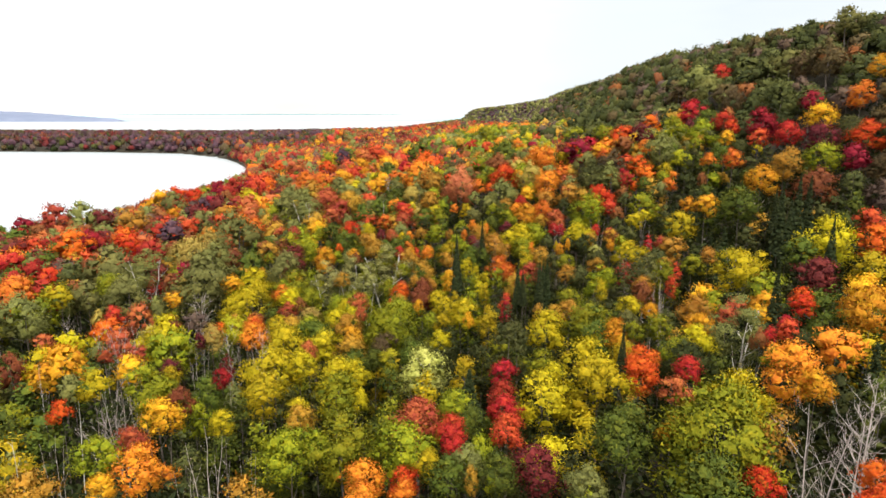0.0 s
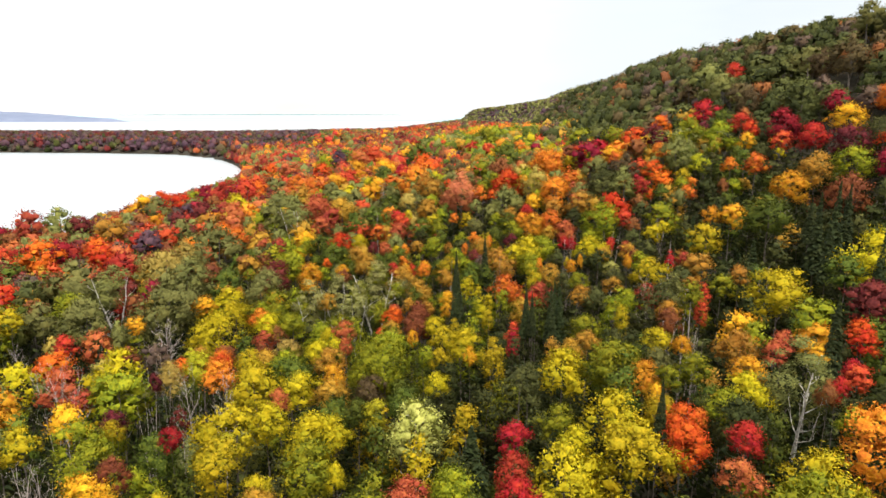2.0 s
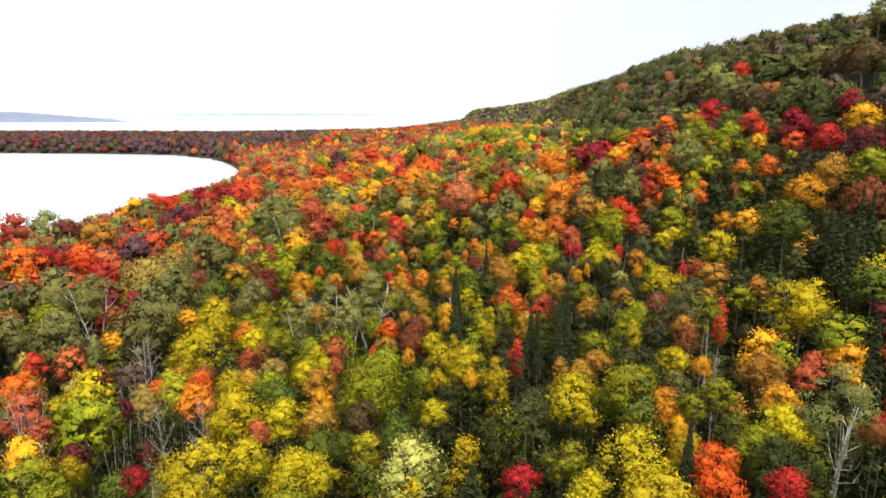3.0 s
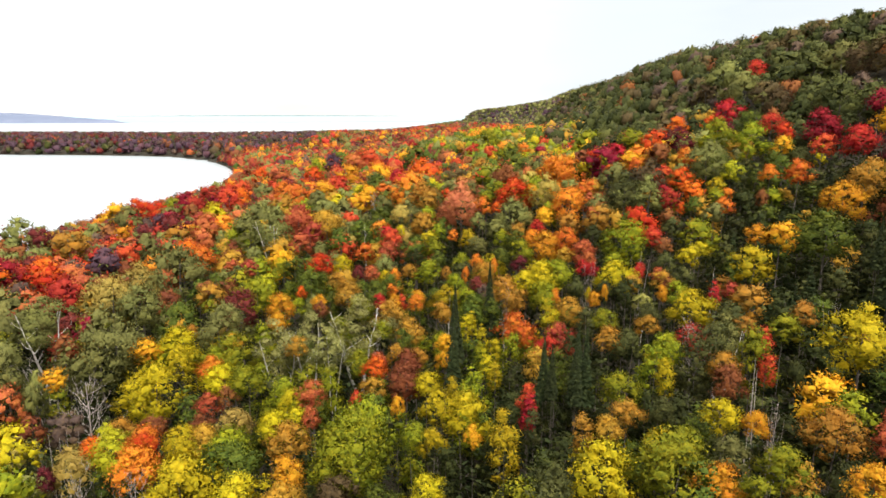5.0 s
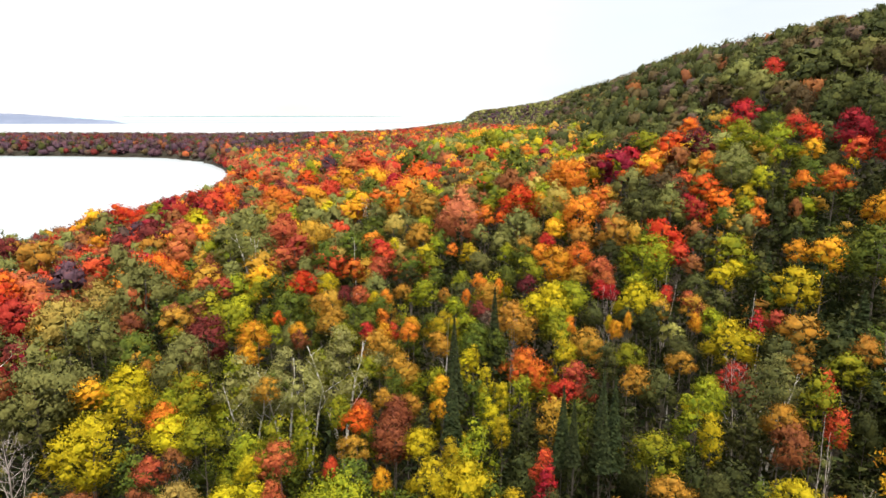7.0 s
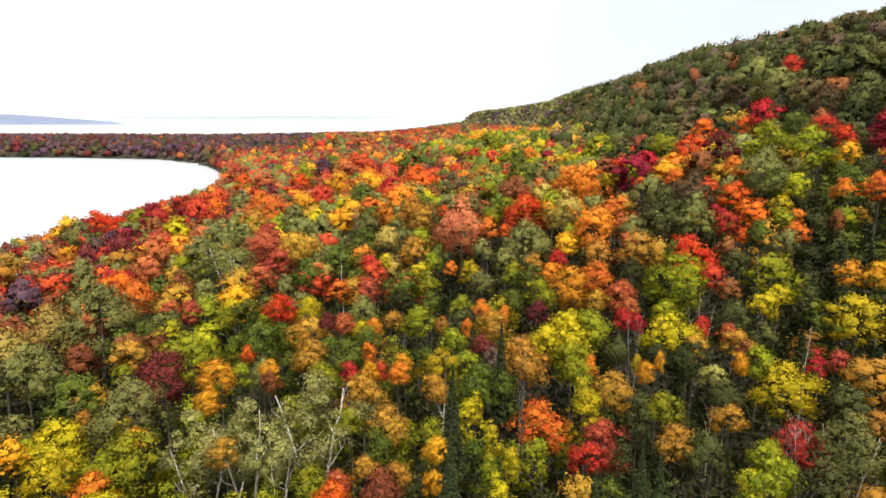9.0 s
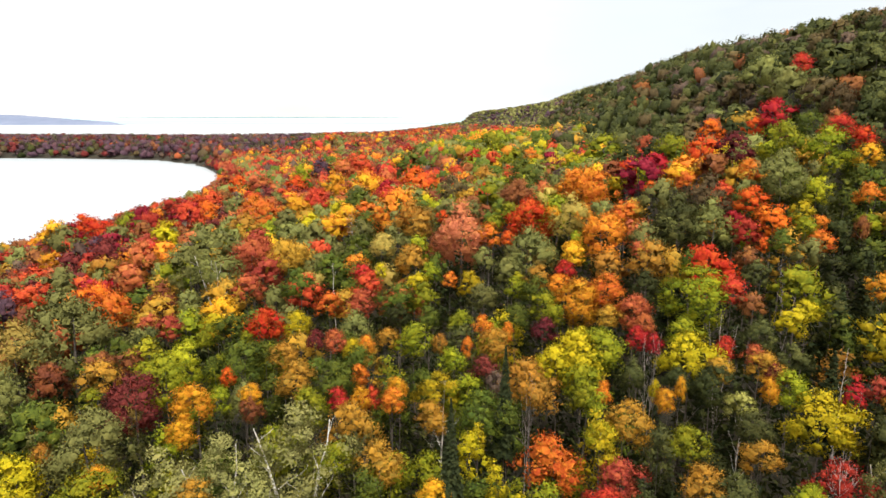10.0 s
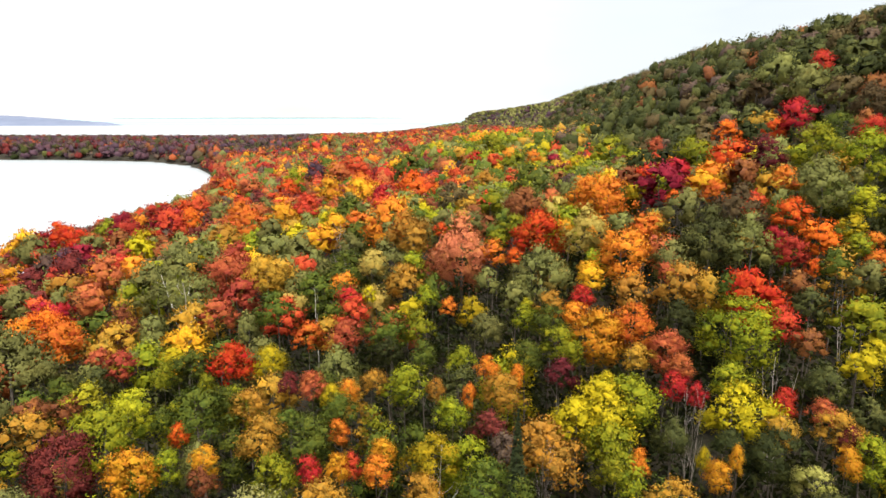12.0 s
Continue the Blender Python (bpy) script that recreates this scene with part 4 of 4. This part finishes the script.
PLANTED["green"] = [(14.7, 46.3, 3.4), (2.2, 49.8, 2.2), (-8.1, 69.7, 2.3), (2.4, 109.9, 2.3), (-12.4, 131.2, 2.6), (-20.9, 131.4, 5.3), (-24.3, 131.8, 2.1), (-7.9, 132.6, 3.2), (-4, 74.7, 2.5), (-18.9, 133.8, 2.6), (10.8, 138.6, 3.4), (-37.7, 120.3, 5.2), (-17.4, 82.3, 4), (-39.3, 140.9, 3.1), (-25.3, 141.7, 3.6), (0, 142.3, 3.1), (13.9, 144.4, 3.6), (34.5, 145.8, 3.2), (46.6, 146.3, 3.1), (-4.2, 147.4, 4.5), (-19.8, 156.3, 4.5), (20.1, 206.2, 7.6), (90.4, 221.1, 7.1), (-17.6, 209.8, 7.3), (-13.7, 354.4, 12.5), (-3.8, 71.4, 2.6), (5.3, 120.4, 3.7), (-9.4, 127.3, 3.7), (17.7, 36.4, 4.6), (13.3, 43.3, 3.6)]
PLANTED["green"] += [(61, 105.1, 4.4), (3.8, 40.1, 2.5), (0.2, 40.7, 2.5), (62.4, 131.9, 7.9)]
PLANTED["coral"] = [(-6.9, 104.5, 1.8), (33.6, 124.9, 2.1), (16.1, 106.4, 1.9), (19.9, 50.3, 2.2), (-27.3, 50.9, 2.3), (15.4, 108.9, 2.9), (-15.8, 70.6, 1.7), (-12.2, 89.8, 1.5), (-2.3, 53.8, 2.5), (-24.2, 94.4, 2.1), (-13.1, 94.6, 2.5), (24.9, 134.1, 2.4), (-38.9, 75.9, 2.2), (24.5, 137, 3.8), (41.2, 117.8, 1.9), (-11.2, 137.2, 2.9), (39.2, 81.2, 2.1), (-44, 80.9, 3.9), (-34.7, 144.8, 3.2), (-9.3, 147.3, 4), (-38.9, 147.4, 2.7), (29.5, 151.8, 2.5), (-28, 157.5, 4.5), (-54.1, 81.3, 2.2), (-31.9, 172.5, 7.4), (-53.1, 172.6, 5), (-56.8, 184.2, 7.1), (-34.4, 186, 6.4), (-70.1, 215.3, 5.6), (-54.8, 272.6, 6.4)]
PLANTED["coral"] += [(-125.8, 201.7, 9.9), (77.2, 302.8, 7.2), (-80.1, 343.5, 11), (-45.2, 365.1, 10.3), (-104.5, 383.4, 12.5), (-26.9, 163, 5.5), (-31.9, 178.5, 5.9), (37, 78.6, 2.6), (-2.4, 50.5, 3.3)]
PLANTED["limby"] = [(32.7, 66.9, 5.8), (35.1, 105.8, 4.4), (-36.4, 168, 8.9), (-58.8, 121.9, 6.3)]
PLANTED["poles"] = [(-15.9, 47, 1.8), (-21, 50.7, 4.3), (32.4, 130.6, 4.6), (44.8, 140.7, 3.6), (-18.2, 46.2, 2.7), (-20.3, 45.3, 2.2), (-34.6, 51.2, 2.5), (-30.2, 72.9, 2.6), (-36.6, 87.1, 2.9), (30.5, 84.1, 1.8), (-34.8, 87.2, 2.4), (39, 117.5, 1.9), (-9.6, 126.8, 2)]
PLANTED["limeolive"] = [(20.9, 124.4, 2.8), (37.3, 125, 3.1), (21.7, 87.6, 2.3), (24.1, 107.4, 3.7), (35.7, 128.8, 3), (38.8, 111.9, 3.9), (9.5, 75.3, 3), (29.2, 115.8, 3.1), (40.9, 141.1, 3.9), (-35.6, 141, 3.7), (37, 158, 7.8), (-75.9, 125, 5.3), (93, 143.3, 5.9)]
PLANTED["limby_y"] = [(1.4, 124.2, 4)]
PLANTED["slim_lime"] = [(5.4, 105.2, 1.3), (9.3, 106.6, 1.9), (15.9, 118.4, 2.1), (24.9, 99.9, 2.9), (35.3, 98.6, 3)]
PLANTED["plum"] = [(7.1, 124.7, 2.6), (-37.4, 91.2, 3.4), (-83.3, 209.6, 6.1)]
PLANTED["slim_dusk"] = [(16.4, 105.7, 1.9)]
PLANTED["slim_yellow"] = [(7.3, 105.9, 1.3), (6.3, 86.9, 1.6), (-13.6, 89.4, 1.7), (5.9, 109.5, 1.4), (1.9, 95, 1.3), (4.8, 116.8, 1.4), (5.9, 101.7, 1.5), (15, 113.3, 2.6), (4.2, 114.4, 1.8), (6.7, 99.4, 1.4), (25.1, 96.8, 1.9), (6.3, 82.6, 2.2)]
PLANTED["slim_olive"] = [(9.4, 86.7, 1.4), (19.8, 112.5, 2.1), (29, 98.8, 3.2), (32.3, 101.5, 3.4), (7.5, 68.2, 3)]
PLANTED["snag"] = [(-36.1, 48.7, 2.4), (-35, 55.3, 2.1), (-45.6, 66.8, 1.7), (-14.9, 158.3, 3)]
PLANTED["barered"] = [(-24.9, 68.5, 1.3)]
PLANTED["crimson"] = [(32.2, 108, 3.7), (43.8, 150.7, 3.9), (44.1, 155.5, 3.4), (38.5, 182.2, 7.2), (-88.7, 133.2, 4.7), (-80, 217.6, 5.7), (-68.7, 144.7, 5), (98.8, 152.4, 6.2), (-92.7, 163, 6.8), (-105.1, 242.4, 7), (95.1, 191.5, 9.4), (109.7, 193.5, 5.7), (-93.4, 264.9, 9.4), (-82.4, 269.4, 10.5), (-135.3, 200.6, 6.2), (-95.6, 290.6, 8.5), (-65.6, 139.9, 6.4), (-50.8, 120, 3.4), (-84, 247.7, 8.7), (46.7, 333.9, 5.8), (-24, 64.8, 1.7), (5.6, 56, 2.5)]
PLANTED["graysnag"] = [(30.7, 89.2, 2.3), (39.8, 120.9, 3.1), (32.9, 92.2, 2.5), (33.9, 94.8, 2.3), (29.3, 82.1, 1.3)]
PLANTED["slim_green"] = [(-4.1, 108.5, 2), (7.7, 118.5, 2.2), (13.3, 98.6, 2.4), (17.2, 67.5, 3.1)]
PLANTED["straw"] = [(-19.6, 89.3, 3.3), (22.7, 168, 7), (-8.5, 169.7, 5.1), (-53.8, 142.4, 7.5), (-54, 132.4, 9.5), (-31.7, 82, 3.4)]
PLANTED["aspen"] = [(-13.9, 110.2, 3.9), (-20.7, 111, 5.2), (-16.6, 111.9, 5.5), (-10.8, 113.7, 7)]
PLANTED["slim_red"] = [(9.5, 92.3, 1.3), (38.8, 117.5, 1.4), (39.2, 103.6, 1.5), (35.9, 96.3, 1.5), (9.3, 89.8, 1.5)]
PLANTED["brown"] = [(-7.5, 76.2, 3.1), (44.5, 165.8, 7.7), (4, 210.3, 7.4), (103.1, 230.1, 8.8), (108.3, 250, 9), (126.6, 216.4, 12.5), (106.1, 291.5, 7.5), (123.4, 225.4, 8.9)]
PLANTED["olive"] = [(23.9, 77.9, 2.6), (-30.2, 117.2, 7.2), (50, 145.6, 3.8), (7, 145.7, 3.9), (-47.6, 128.1, 6.4), (-44.6, 111.7, 9.6), (11, 152.7, 4.1), (40.8, 155.1, 6.9), (14.9, 155.5, 7.6), (7.9, 158.3, 3.8), (57.4, 167.8, 7.8), (28.4, 168.5, 4), (38.4, 170.8, 5.8), (-43.1, 172.4, 8), (-66.9, 96.2, 6.8), (7.4, 182.4, 4.2), (2.7, 186.6, 5), (-57.1, 110.4, 4.7), (26.5, 191.2, 6.8), (-44.8, 189, 10.8), (-68.4, 127.4, 9.8), (-34.4, 208.9, 5.5), (-47.8, 144.2, 11.8), (-19.3, 223.2, 7.4), (-88.4, 235.7, 6.7), (-55.5, 280.3, 7.3), (-70.8, 282.8, 9.3), (-126.3, 218.7, 11.1), (-97.8, 227.7, 9.9), (-69.6, 179.1, 5.7)]
PLANTED["olive"] += [(-29.5, 190.8, 6.5), (-13.4, 180.6, 4.8), (31.2, 155.3, 5.3), (-63.4, 108.3, 5.1), (-54.4, 104.6, 6.6), (1.9, 42.9, 2.7), (9.6, 37.7, 2.4)]
PLANTED["salmon"] = [(4.6, 165.8, 10.6)]
PLANTED["haze_oak"] = [(-81.5, 213.6, 6.5), (-71.2, 163.5, 6.2), (-62.1, 398.7, 12.5)]
PLANTED["mossy"] = [(113.3, 275.3, 8.6), (113.3, 292.9, 12.5), (108.2, 266.3, 12.5), (124.8, 235.9, 12.5), (147.3, 242.4, 12.5)]
PLANTED["moss"] = [(106.9, 206.2, 11.8)]

# ---- what grows where ----
MIXES = {
    "valley": "slim_lime 25 slim_green 16 lime 18 green 9 slim_yellow 8 slim_olive 7 slim_amber 5 yellow 4 spruce 7 poles 2 bare 1 slim_dusk 4",
    "left": "olive 30 green 6 lime 24 slim_lime 6 slim_green 3 bare 5 amber 8 poles 4 straw 5 plum 1 rust 3 yellow 8 slim_yellow 3 maroon 1 coral 1",
    "shore": "olive 26 rust 13 red 10 maroon 12 plum 9 green 12 coral 7 crimson 5 orange 2 amber 4",
    "rise": "olive 32 green 16 amber 13 lime 14 straw 5 gold 4 orange 4 coral 4 rust 4 red 1 plum 2 yellow 2",
    "right": "slim_dusk 36 slim_green 16 green 2 dusk 12 spruce 22 slim_olive 5 slim_yellow 1 slim_amber 3 poles 3",
    "belt": "red 13 coral 12 maroon 12 rust 12 orange 7 olive 18 green 12 gold 3 crimson 5 plum 6",
    "meadow": "lime 22 green 24 olive 20 yellow 7 amber 9 orange 5 red 4 maroon 3 gold 3",
    "hill": "dusk 38 moss 32 plum 11 mossy 4 brown 12 rust 2 amber 1",
    # far land: paler and violet crowns have the distance haze in their colours
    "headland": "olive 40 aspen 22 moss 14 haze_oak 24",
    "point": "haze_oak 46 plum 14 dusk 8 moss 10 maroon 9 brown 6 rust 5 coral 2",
}
MIXES = {k: (w.split()[0::2], np.cumsum([float(q) for q in w.split()[1::2]])) for k, w in MIXES.items()}


def zone(x, y):
    foot = 3 + float(hill_foot(y))
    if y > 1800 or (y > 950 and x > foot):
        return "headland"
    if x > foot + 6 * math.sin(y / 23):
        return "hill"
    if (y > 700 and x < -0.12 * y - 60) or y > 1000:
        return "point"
    if y > 240:
        return "meadow" if x > 8 + 18 * math.sin(y / 40) and y < 560 else ("shore" if x < -70 and y < 420 else "belt")
    if x < -62 and y > 118:
        return "shore"
    if y > 134 + 0.9 * max(0, x - 34):
        return "rise"
    return "left" if x < -26 else ("right" if x > 10 + 9 * math.sin(y / 17) else "valley")


def pick(x, y, r):
    kinds, total = MIXES[zone(x + r.normal(0, 6), y + r.normal(0, 8))]
    drift = 19 if y < 230 else 42
    u = (2.6 * noise.noise((x / drift, y / drift, 3.0)) + (0.9 if len(kinds) < 8 else 0.55) * r.uniform()) % 1.0 * total[-1]
    return kinds[min(int(np.searchsorted(total, u)), len(kinds) - 1)]


class Spots:
    """Keeps crowns from standing in one another."""

    def __init__(self, cell):
        self.cell, self.grid = cell, {}

    def free(self, x, y, wide, share):
        i, j = int(x // self.cell), int(y // self.cell)
        for a in (i - 1, i, i + 1):
            for b in (j - 1, j, j + 1):
                for px, py, pw in self.grid.get((a, b), ()):
                    if (px - x) ** 2 + (py - y) ** 2 < (share * (pw + wide)) ** 2:
                        return False
        return True

    def add(self, x, y, wide):
        self.grid.setdefault((int(x // self.cell), int(y // self.cell)), []).append((x, y, wide))


spots = Spots(12.0)


def tier_at(x, y):
    """Fine trees along the stretch that is passed nearest, coarser further off."""
    if y < 22 or abs(x) > 0.74 * y + 18:
        return 2
    d = math.hypot(max(0, abs(x - 1) - 6), max(0, y - 124) + max(0, 30 - y))
    return 0 if d < 30 and y < 148 else (1 if d < 62 or (55 < x < 150 and 100 < y < 235) else 2)


for kind, places in PLANTED.items():
    for x, y, wide in places:
        spots.add(x, y, wide * (1.12 if KINDS[kind][0] else 1.7))
for kind, places in PLANTED.items():
    for x, y, wide in places:
        shape = KINDS[kind][0]
        tall = 11.8 + rng.normal(0, 0.3) + (0.54 * max(1.2 * ASPECT[shape] * wide, 2.8) if shape else 2.6) + (1.8 if kind == "spruce" else 0)
        plant(kind, x, y, wide * (1.24 if shape and kind != "spruce" and y < 130 else 1.08), tall, tier_at(x, y), 0.15)

# ---- the forest between them ----
COLOURS = list(LEAF)
r_fill = np.random.default_rng(21)
fill_y = np.concatenate([26 + 310 * np.sqrt(r_fill.uniform(size=40000)), r_fill.uniform(-45, 120, 12000)])
fill_x = np.concatenate([r_fill.uniform(-1, 1, 40000) * (0.74 * fill_y[:40000] + 16), r_fill.uniform(-95, 95, 12000)])
fill_ok = (shore_distance(fill_x, fill_y) > 3) & (fill_x < 175)
fill_size = r_fill.uniform(0.72, 1.3, 52000) * np.concatenate([1 - 0.36 * np.arange(40000) / 40000, np.ones(12000)])
SIZES = {"valley": 4.4, "left": 5.2, "right": 4.2, "rise": 6.4, "shore": 6.6, "belt": 7.4, "meadow": 6.8, "hill": 10.0, "point": 8.0}
fill = []
for x, y, s in zip(fill_x[fill_ok], fill_y[fill_ok], fill_size[fill_ok]):
    place = zone(x, y)
    outer = y < 22 or abs(x) > 0.74 * y + 18
    wide = SIZES[place] * s * (1.45 if outer else 1.0)
    if not spots.free(x, y, min(wide, 3.0), 0.40):
        continue
    kind = pick(x, y, r_fill)
    if outer:
        kind = kind.replace("slim_", "").replace("ember", "coral")
    if kind == "spruce":
        wide = 4.2 * r_fill.uniform(0.75, 1.2)
    if KINDS[kind][0] == "slim":
        wide = min(wide, 3.9 * r_fill.uniform(0.75, 1.1))
    if not spots.free(x, y, wide, 0.46 if place == "right" else (0.435 if place in ("valley", "left") else 0.41)):
        continue
    spots.add(x, y, wide)
    low = {"valley": 0.52, "left": 0.55, "right": 0.45}.get(place, 0.80)
    fill.append((math.hypot(x, y - 60), kind, x, y, wide * 1.16, 13.2 * r_fill.uniform(low, 0.92 if place == "right" else 0.95)))
fill.sort()
made, rest = {}, []
for kind, places in PLANTED.items():
    made[KINDS[kind][4]] = made.get(KINDS[kind][4], 0) + len(places)
for d, kind, x, y, wide, tall in fill:
    name = KINDS[kind][4]
    if made.get(name, 0) < 300 and d < 175 and y > 22 and abs(x) < 0.74 * y + 18:
        made[name] = made.get(name, 0) + 1
        plant(kind, x, y, wide, tall, tier_at(x, y))
    else:
        rest.append((kind, x, y, wide, tall))


def joined_forest(trees):
    """The trees past those, joined: crowns with their trunks."""
    vs, fs, ns, mats, base = [], [], [], [], 0
    xs, ys = np.array([t[1] for t in trees]), np.array([t[2] for t in trees])
    stems = []
    for m in TRUNKS[2]:
        q = np.array([p.vertices for p in m.polygons])
        stems.append((np.array([v.co for v in m.vertices]), np.concatenate([q[:, [0, 1, 2]], q[:, [0, 2, 3]]]), np.array([v.normal for v in m.vertices])))
    bark = len(COLOURS)
    for (kind, x, y, wide, tall), g in zip(trees, land(xs, ys)):
        a = r_fill.uniform(0, 6.28)
        turn = np.array([[math.cos(a), math.sin(a), 0], [-math.sin(a), math.cos(a), 0], [0, 0, 1]])
        shape, colour = KINDS[kind][0] or "aspen", KINDS[kind][1] or "twig"
        rad, crown = wide * 0.45, min(tall * 0.66, max(ASPECT[shape] * wide, 0.36 * tall))
        tier = 2 if math.hypot(x, y - 60) > 120 else max(1, tier_at(x, y))
        pack = PACKS[(shape, tier)]
        v, f, n = pack[r_fill.integers(len(pack))]
        stretch = (rad, rad, crown / TOPS[shape])
        v = v @ turn * stretch + (x, y, g + tall - crown)
        vs.append(v)
        ns.append(unit(n @ turn / stretch))
        fs.append(f + base)
        mats.append(np.full(len(f), COLOURS.index(colour)))
        base += len(v)
        v, f, n = stems[r_fill.integers(len(stems))]
        v = v @ turn * (wide / 5.5, wide / 5.5, tall * 0.93 / 12.4) + (x, y, g - 0.05)
        vs.append(v)
        ns.append(n @ turn)
        fs.append(f + base)
        mats.append(np.full(len(f), bark))
        base += len(v)
    ob = new("autumn_forest", mesh_from("autumn_forest", np.concatenate(vs), np.concatenate(fs), list(LEAF.values()) + [BARK], np.concatenate(mats),
                                        flat=False, normals=np.concatenate(ns)))
    tagged(ob, "dense mixed autumn forest of green, gold and red crowns", "forest", kind="stuff")


joined_forest(rest)


# ---- far woods and undergrowth, too many to count ----

def woods(name, label, x0, x1, y0, y1, tries, size, leaves, spray, keep, seed, bodies=1, tall=13.0, share=0.42):
    """Crowns of a far wood, joined: each a dome of leaf sprays."""
    r = np.random.default_rng(seed)
    own = Spots(size * 2.2)
    vs, fs, ns, mats, base = [], [], [], [], 0
    xs, ys = r.uniform(x0, x1, tries), r.uniform(y0, y1, tries)
    for (ax, ay), (bx, by) in zip(SHORE[6:22], SHORE[7:23]):
        n = int(math.hypot(bx - ax, by - ay) / (size * 0.55))
        u, out = r.uniform(size=n), r.uniform(2, 4.5, n) / math.hypot(bx - ax, by - ay)
        xs = np.append(ax + (bx - ax) * u + (by - ay) * out, xs)
        ys = np.append(ay + (by - ay) * u - (bx - ax) * out, ys)
    here = (xs > x0) & (xs < x1) & (ys > y0) & (ys < y1)
    xs, ys = xs[here], ys[here]
    shore, heights = shore_distance(xs, ys), land(xs, ys)
    for x, y, d, g in zip(xs, ys, shore, heights):
        if d < 1.0 or not keep(x, y):
            continue
        wide = size * r.uniform(0.7, 1.3)
        if not own.free(x, y, wide, share):
            continue
        own.add(x, y, wide)
        kind = pick(x, y, r)
        colour = KINDS[kind][1] or "twig"
        h = tall * r.uniform(0.82, 1.08) * min(1.0, 0.72 + d / 40)
        rad, up = wide * (0.66 if d < 30 else 0.56), h * (0.57 if d < 30 else 0.42)
        dirs = r.normal(size=(leaves, 3))
        dirs /= np.linalg.norm(dirs, axis=1, keepdims=True)
        dirs[:, 2] = np.where(dirs[:, 2] < -0.35, -dirs[:, 2], dirs[:, 2])
        uneven = 1 + 0.16 * np.sin(3 * np.arctan2(dirs[:, 1], dirs[:, 0]) + x) + 0.1 * np.sin(7 * dirs[:, 2] + y)
        c = np.array([x, y, g + h - up]) + dirs * (rad, rad, up) * (uneven * r.uniform(0.78, 1.06, leaves))[:, None]
        v, f = leaf_sprays(c, dirs + (0, 0, 0.3) + r.normal(0, 0.35, dirs.shape), np.full(leaves, spray * wide), 1.4, r)
        middle, half = np.array([x, y, g + h - up]), np.array((rad, rad, up))
        inner = [lump(middle + r.normal(0, 0.3, 3) * half * (1, 1, 0.6), half * (0.74 if leaves > 30 or d > 30 else 0.80), r, bodies == 1) for _ in range(bodies)]
        n = np.repeat(dirs * 0.4 + r.normal(0, 0.16, dirs.shape), 3, axis=0)
        v, f, n = join_parts([(v, f, n)] + [(q, k, w * 0.4) for q, k, w in inner])
        n = unit(n + unit((v - middle) / half))
        f = facing(v, f, n)
        ns.append(n)
        vs.append(v)
        fs.append(f + base)
        mats.append(np.full(len(f), COLOURS.index(colour)))
        base += len(v)
    ob = new(name, mesh_from(name, np.concatenate(vs), np.concatenate(fs), list(LEAF.values()), np.concatenate(mats), False, np.concatenate(ns)))
    return tagged(ob, label, "woods", kind="stuff")


def outside(x, y):
    return y > 332 or x > 173 or (abs(x) > 0.74 * y + 17 and not (abs(x) < 93 and -43 < y < 118))


woods("autumn_woods", "dense autumn woods of red, orange and green crowns", -260, 240, 320, 640, 14000, 8.2, 75, 0.10, outside, 31, 3)
woods("autumn_woods", "dense autumn woods beside the lake and on the plain", -780, 330, 640, 1060, 15000, 9.5, 40, 0.12, lambda x, y: x > -0.62 * y - 80, 32)
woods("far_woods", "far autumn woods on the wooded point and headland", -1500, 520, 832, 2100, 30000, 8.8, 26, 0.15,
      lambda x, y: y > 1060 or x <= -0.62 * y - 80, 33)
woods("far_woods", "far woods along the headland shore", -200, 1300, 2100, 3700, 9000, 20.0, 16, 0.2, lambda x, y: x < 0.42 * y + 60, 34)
woods("side_woods", "autumn woods around the flown stretch", -240, 260, -120, 332, 9000, 8.5, 36, 0.15, lambda x, y: outside(x, y), 35)


def undergrowth():
    r = np.random.default_rng(41)
    n = 6800
    y = 26 + 160 * r.uniform(size=n) ** 0.85
    x = r.uniform(-1, 1, n) * (0.74 * y + 12)
    ok = shore_distance(x, y) > 2
    x, y = x[ok], y[ok]
    g = land(x, y)
    vs, fs, mats, base = [], [], [], 0
    # darkest leaf tints, so the shade between crowns sits in the shrubs' colour
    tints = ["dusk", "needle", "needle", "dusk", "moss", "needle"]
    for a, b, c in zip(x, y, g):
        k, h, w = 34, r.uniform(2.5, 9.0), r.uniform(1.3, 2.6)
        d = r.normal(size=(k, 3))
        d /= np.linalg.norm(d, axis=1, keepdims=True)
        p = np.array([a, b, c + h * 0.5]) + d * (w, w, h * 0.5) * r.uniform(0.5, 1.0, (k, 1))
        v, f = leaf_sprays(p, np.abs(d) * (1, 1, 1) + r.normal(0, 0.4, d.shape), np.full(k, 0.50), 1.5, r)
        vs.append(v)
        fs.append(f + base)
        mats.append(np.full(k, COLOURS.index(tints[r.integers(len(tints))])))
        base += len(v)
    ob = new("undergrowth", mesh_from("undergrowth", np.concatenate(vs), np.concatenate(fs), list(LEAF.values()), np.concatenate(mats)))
    tagged(ob, "low shrubs and saplings under the trees", "undergrowth", kind="stuff")


undergrowth()
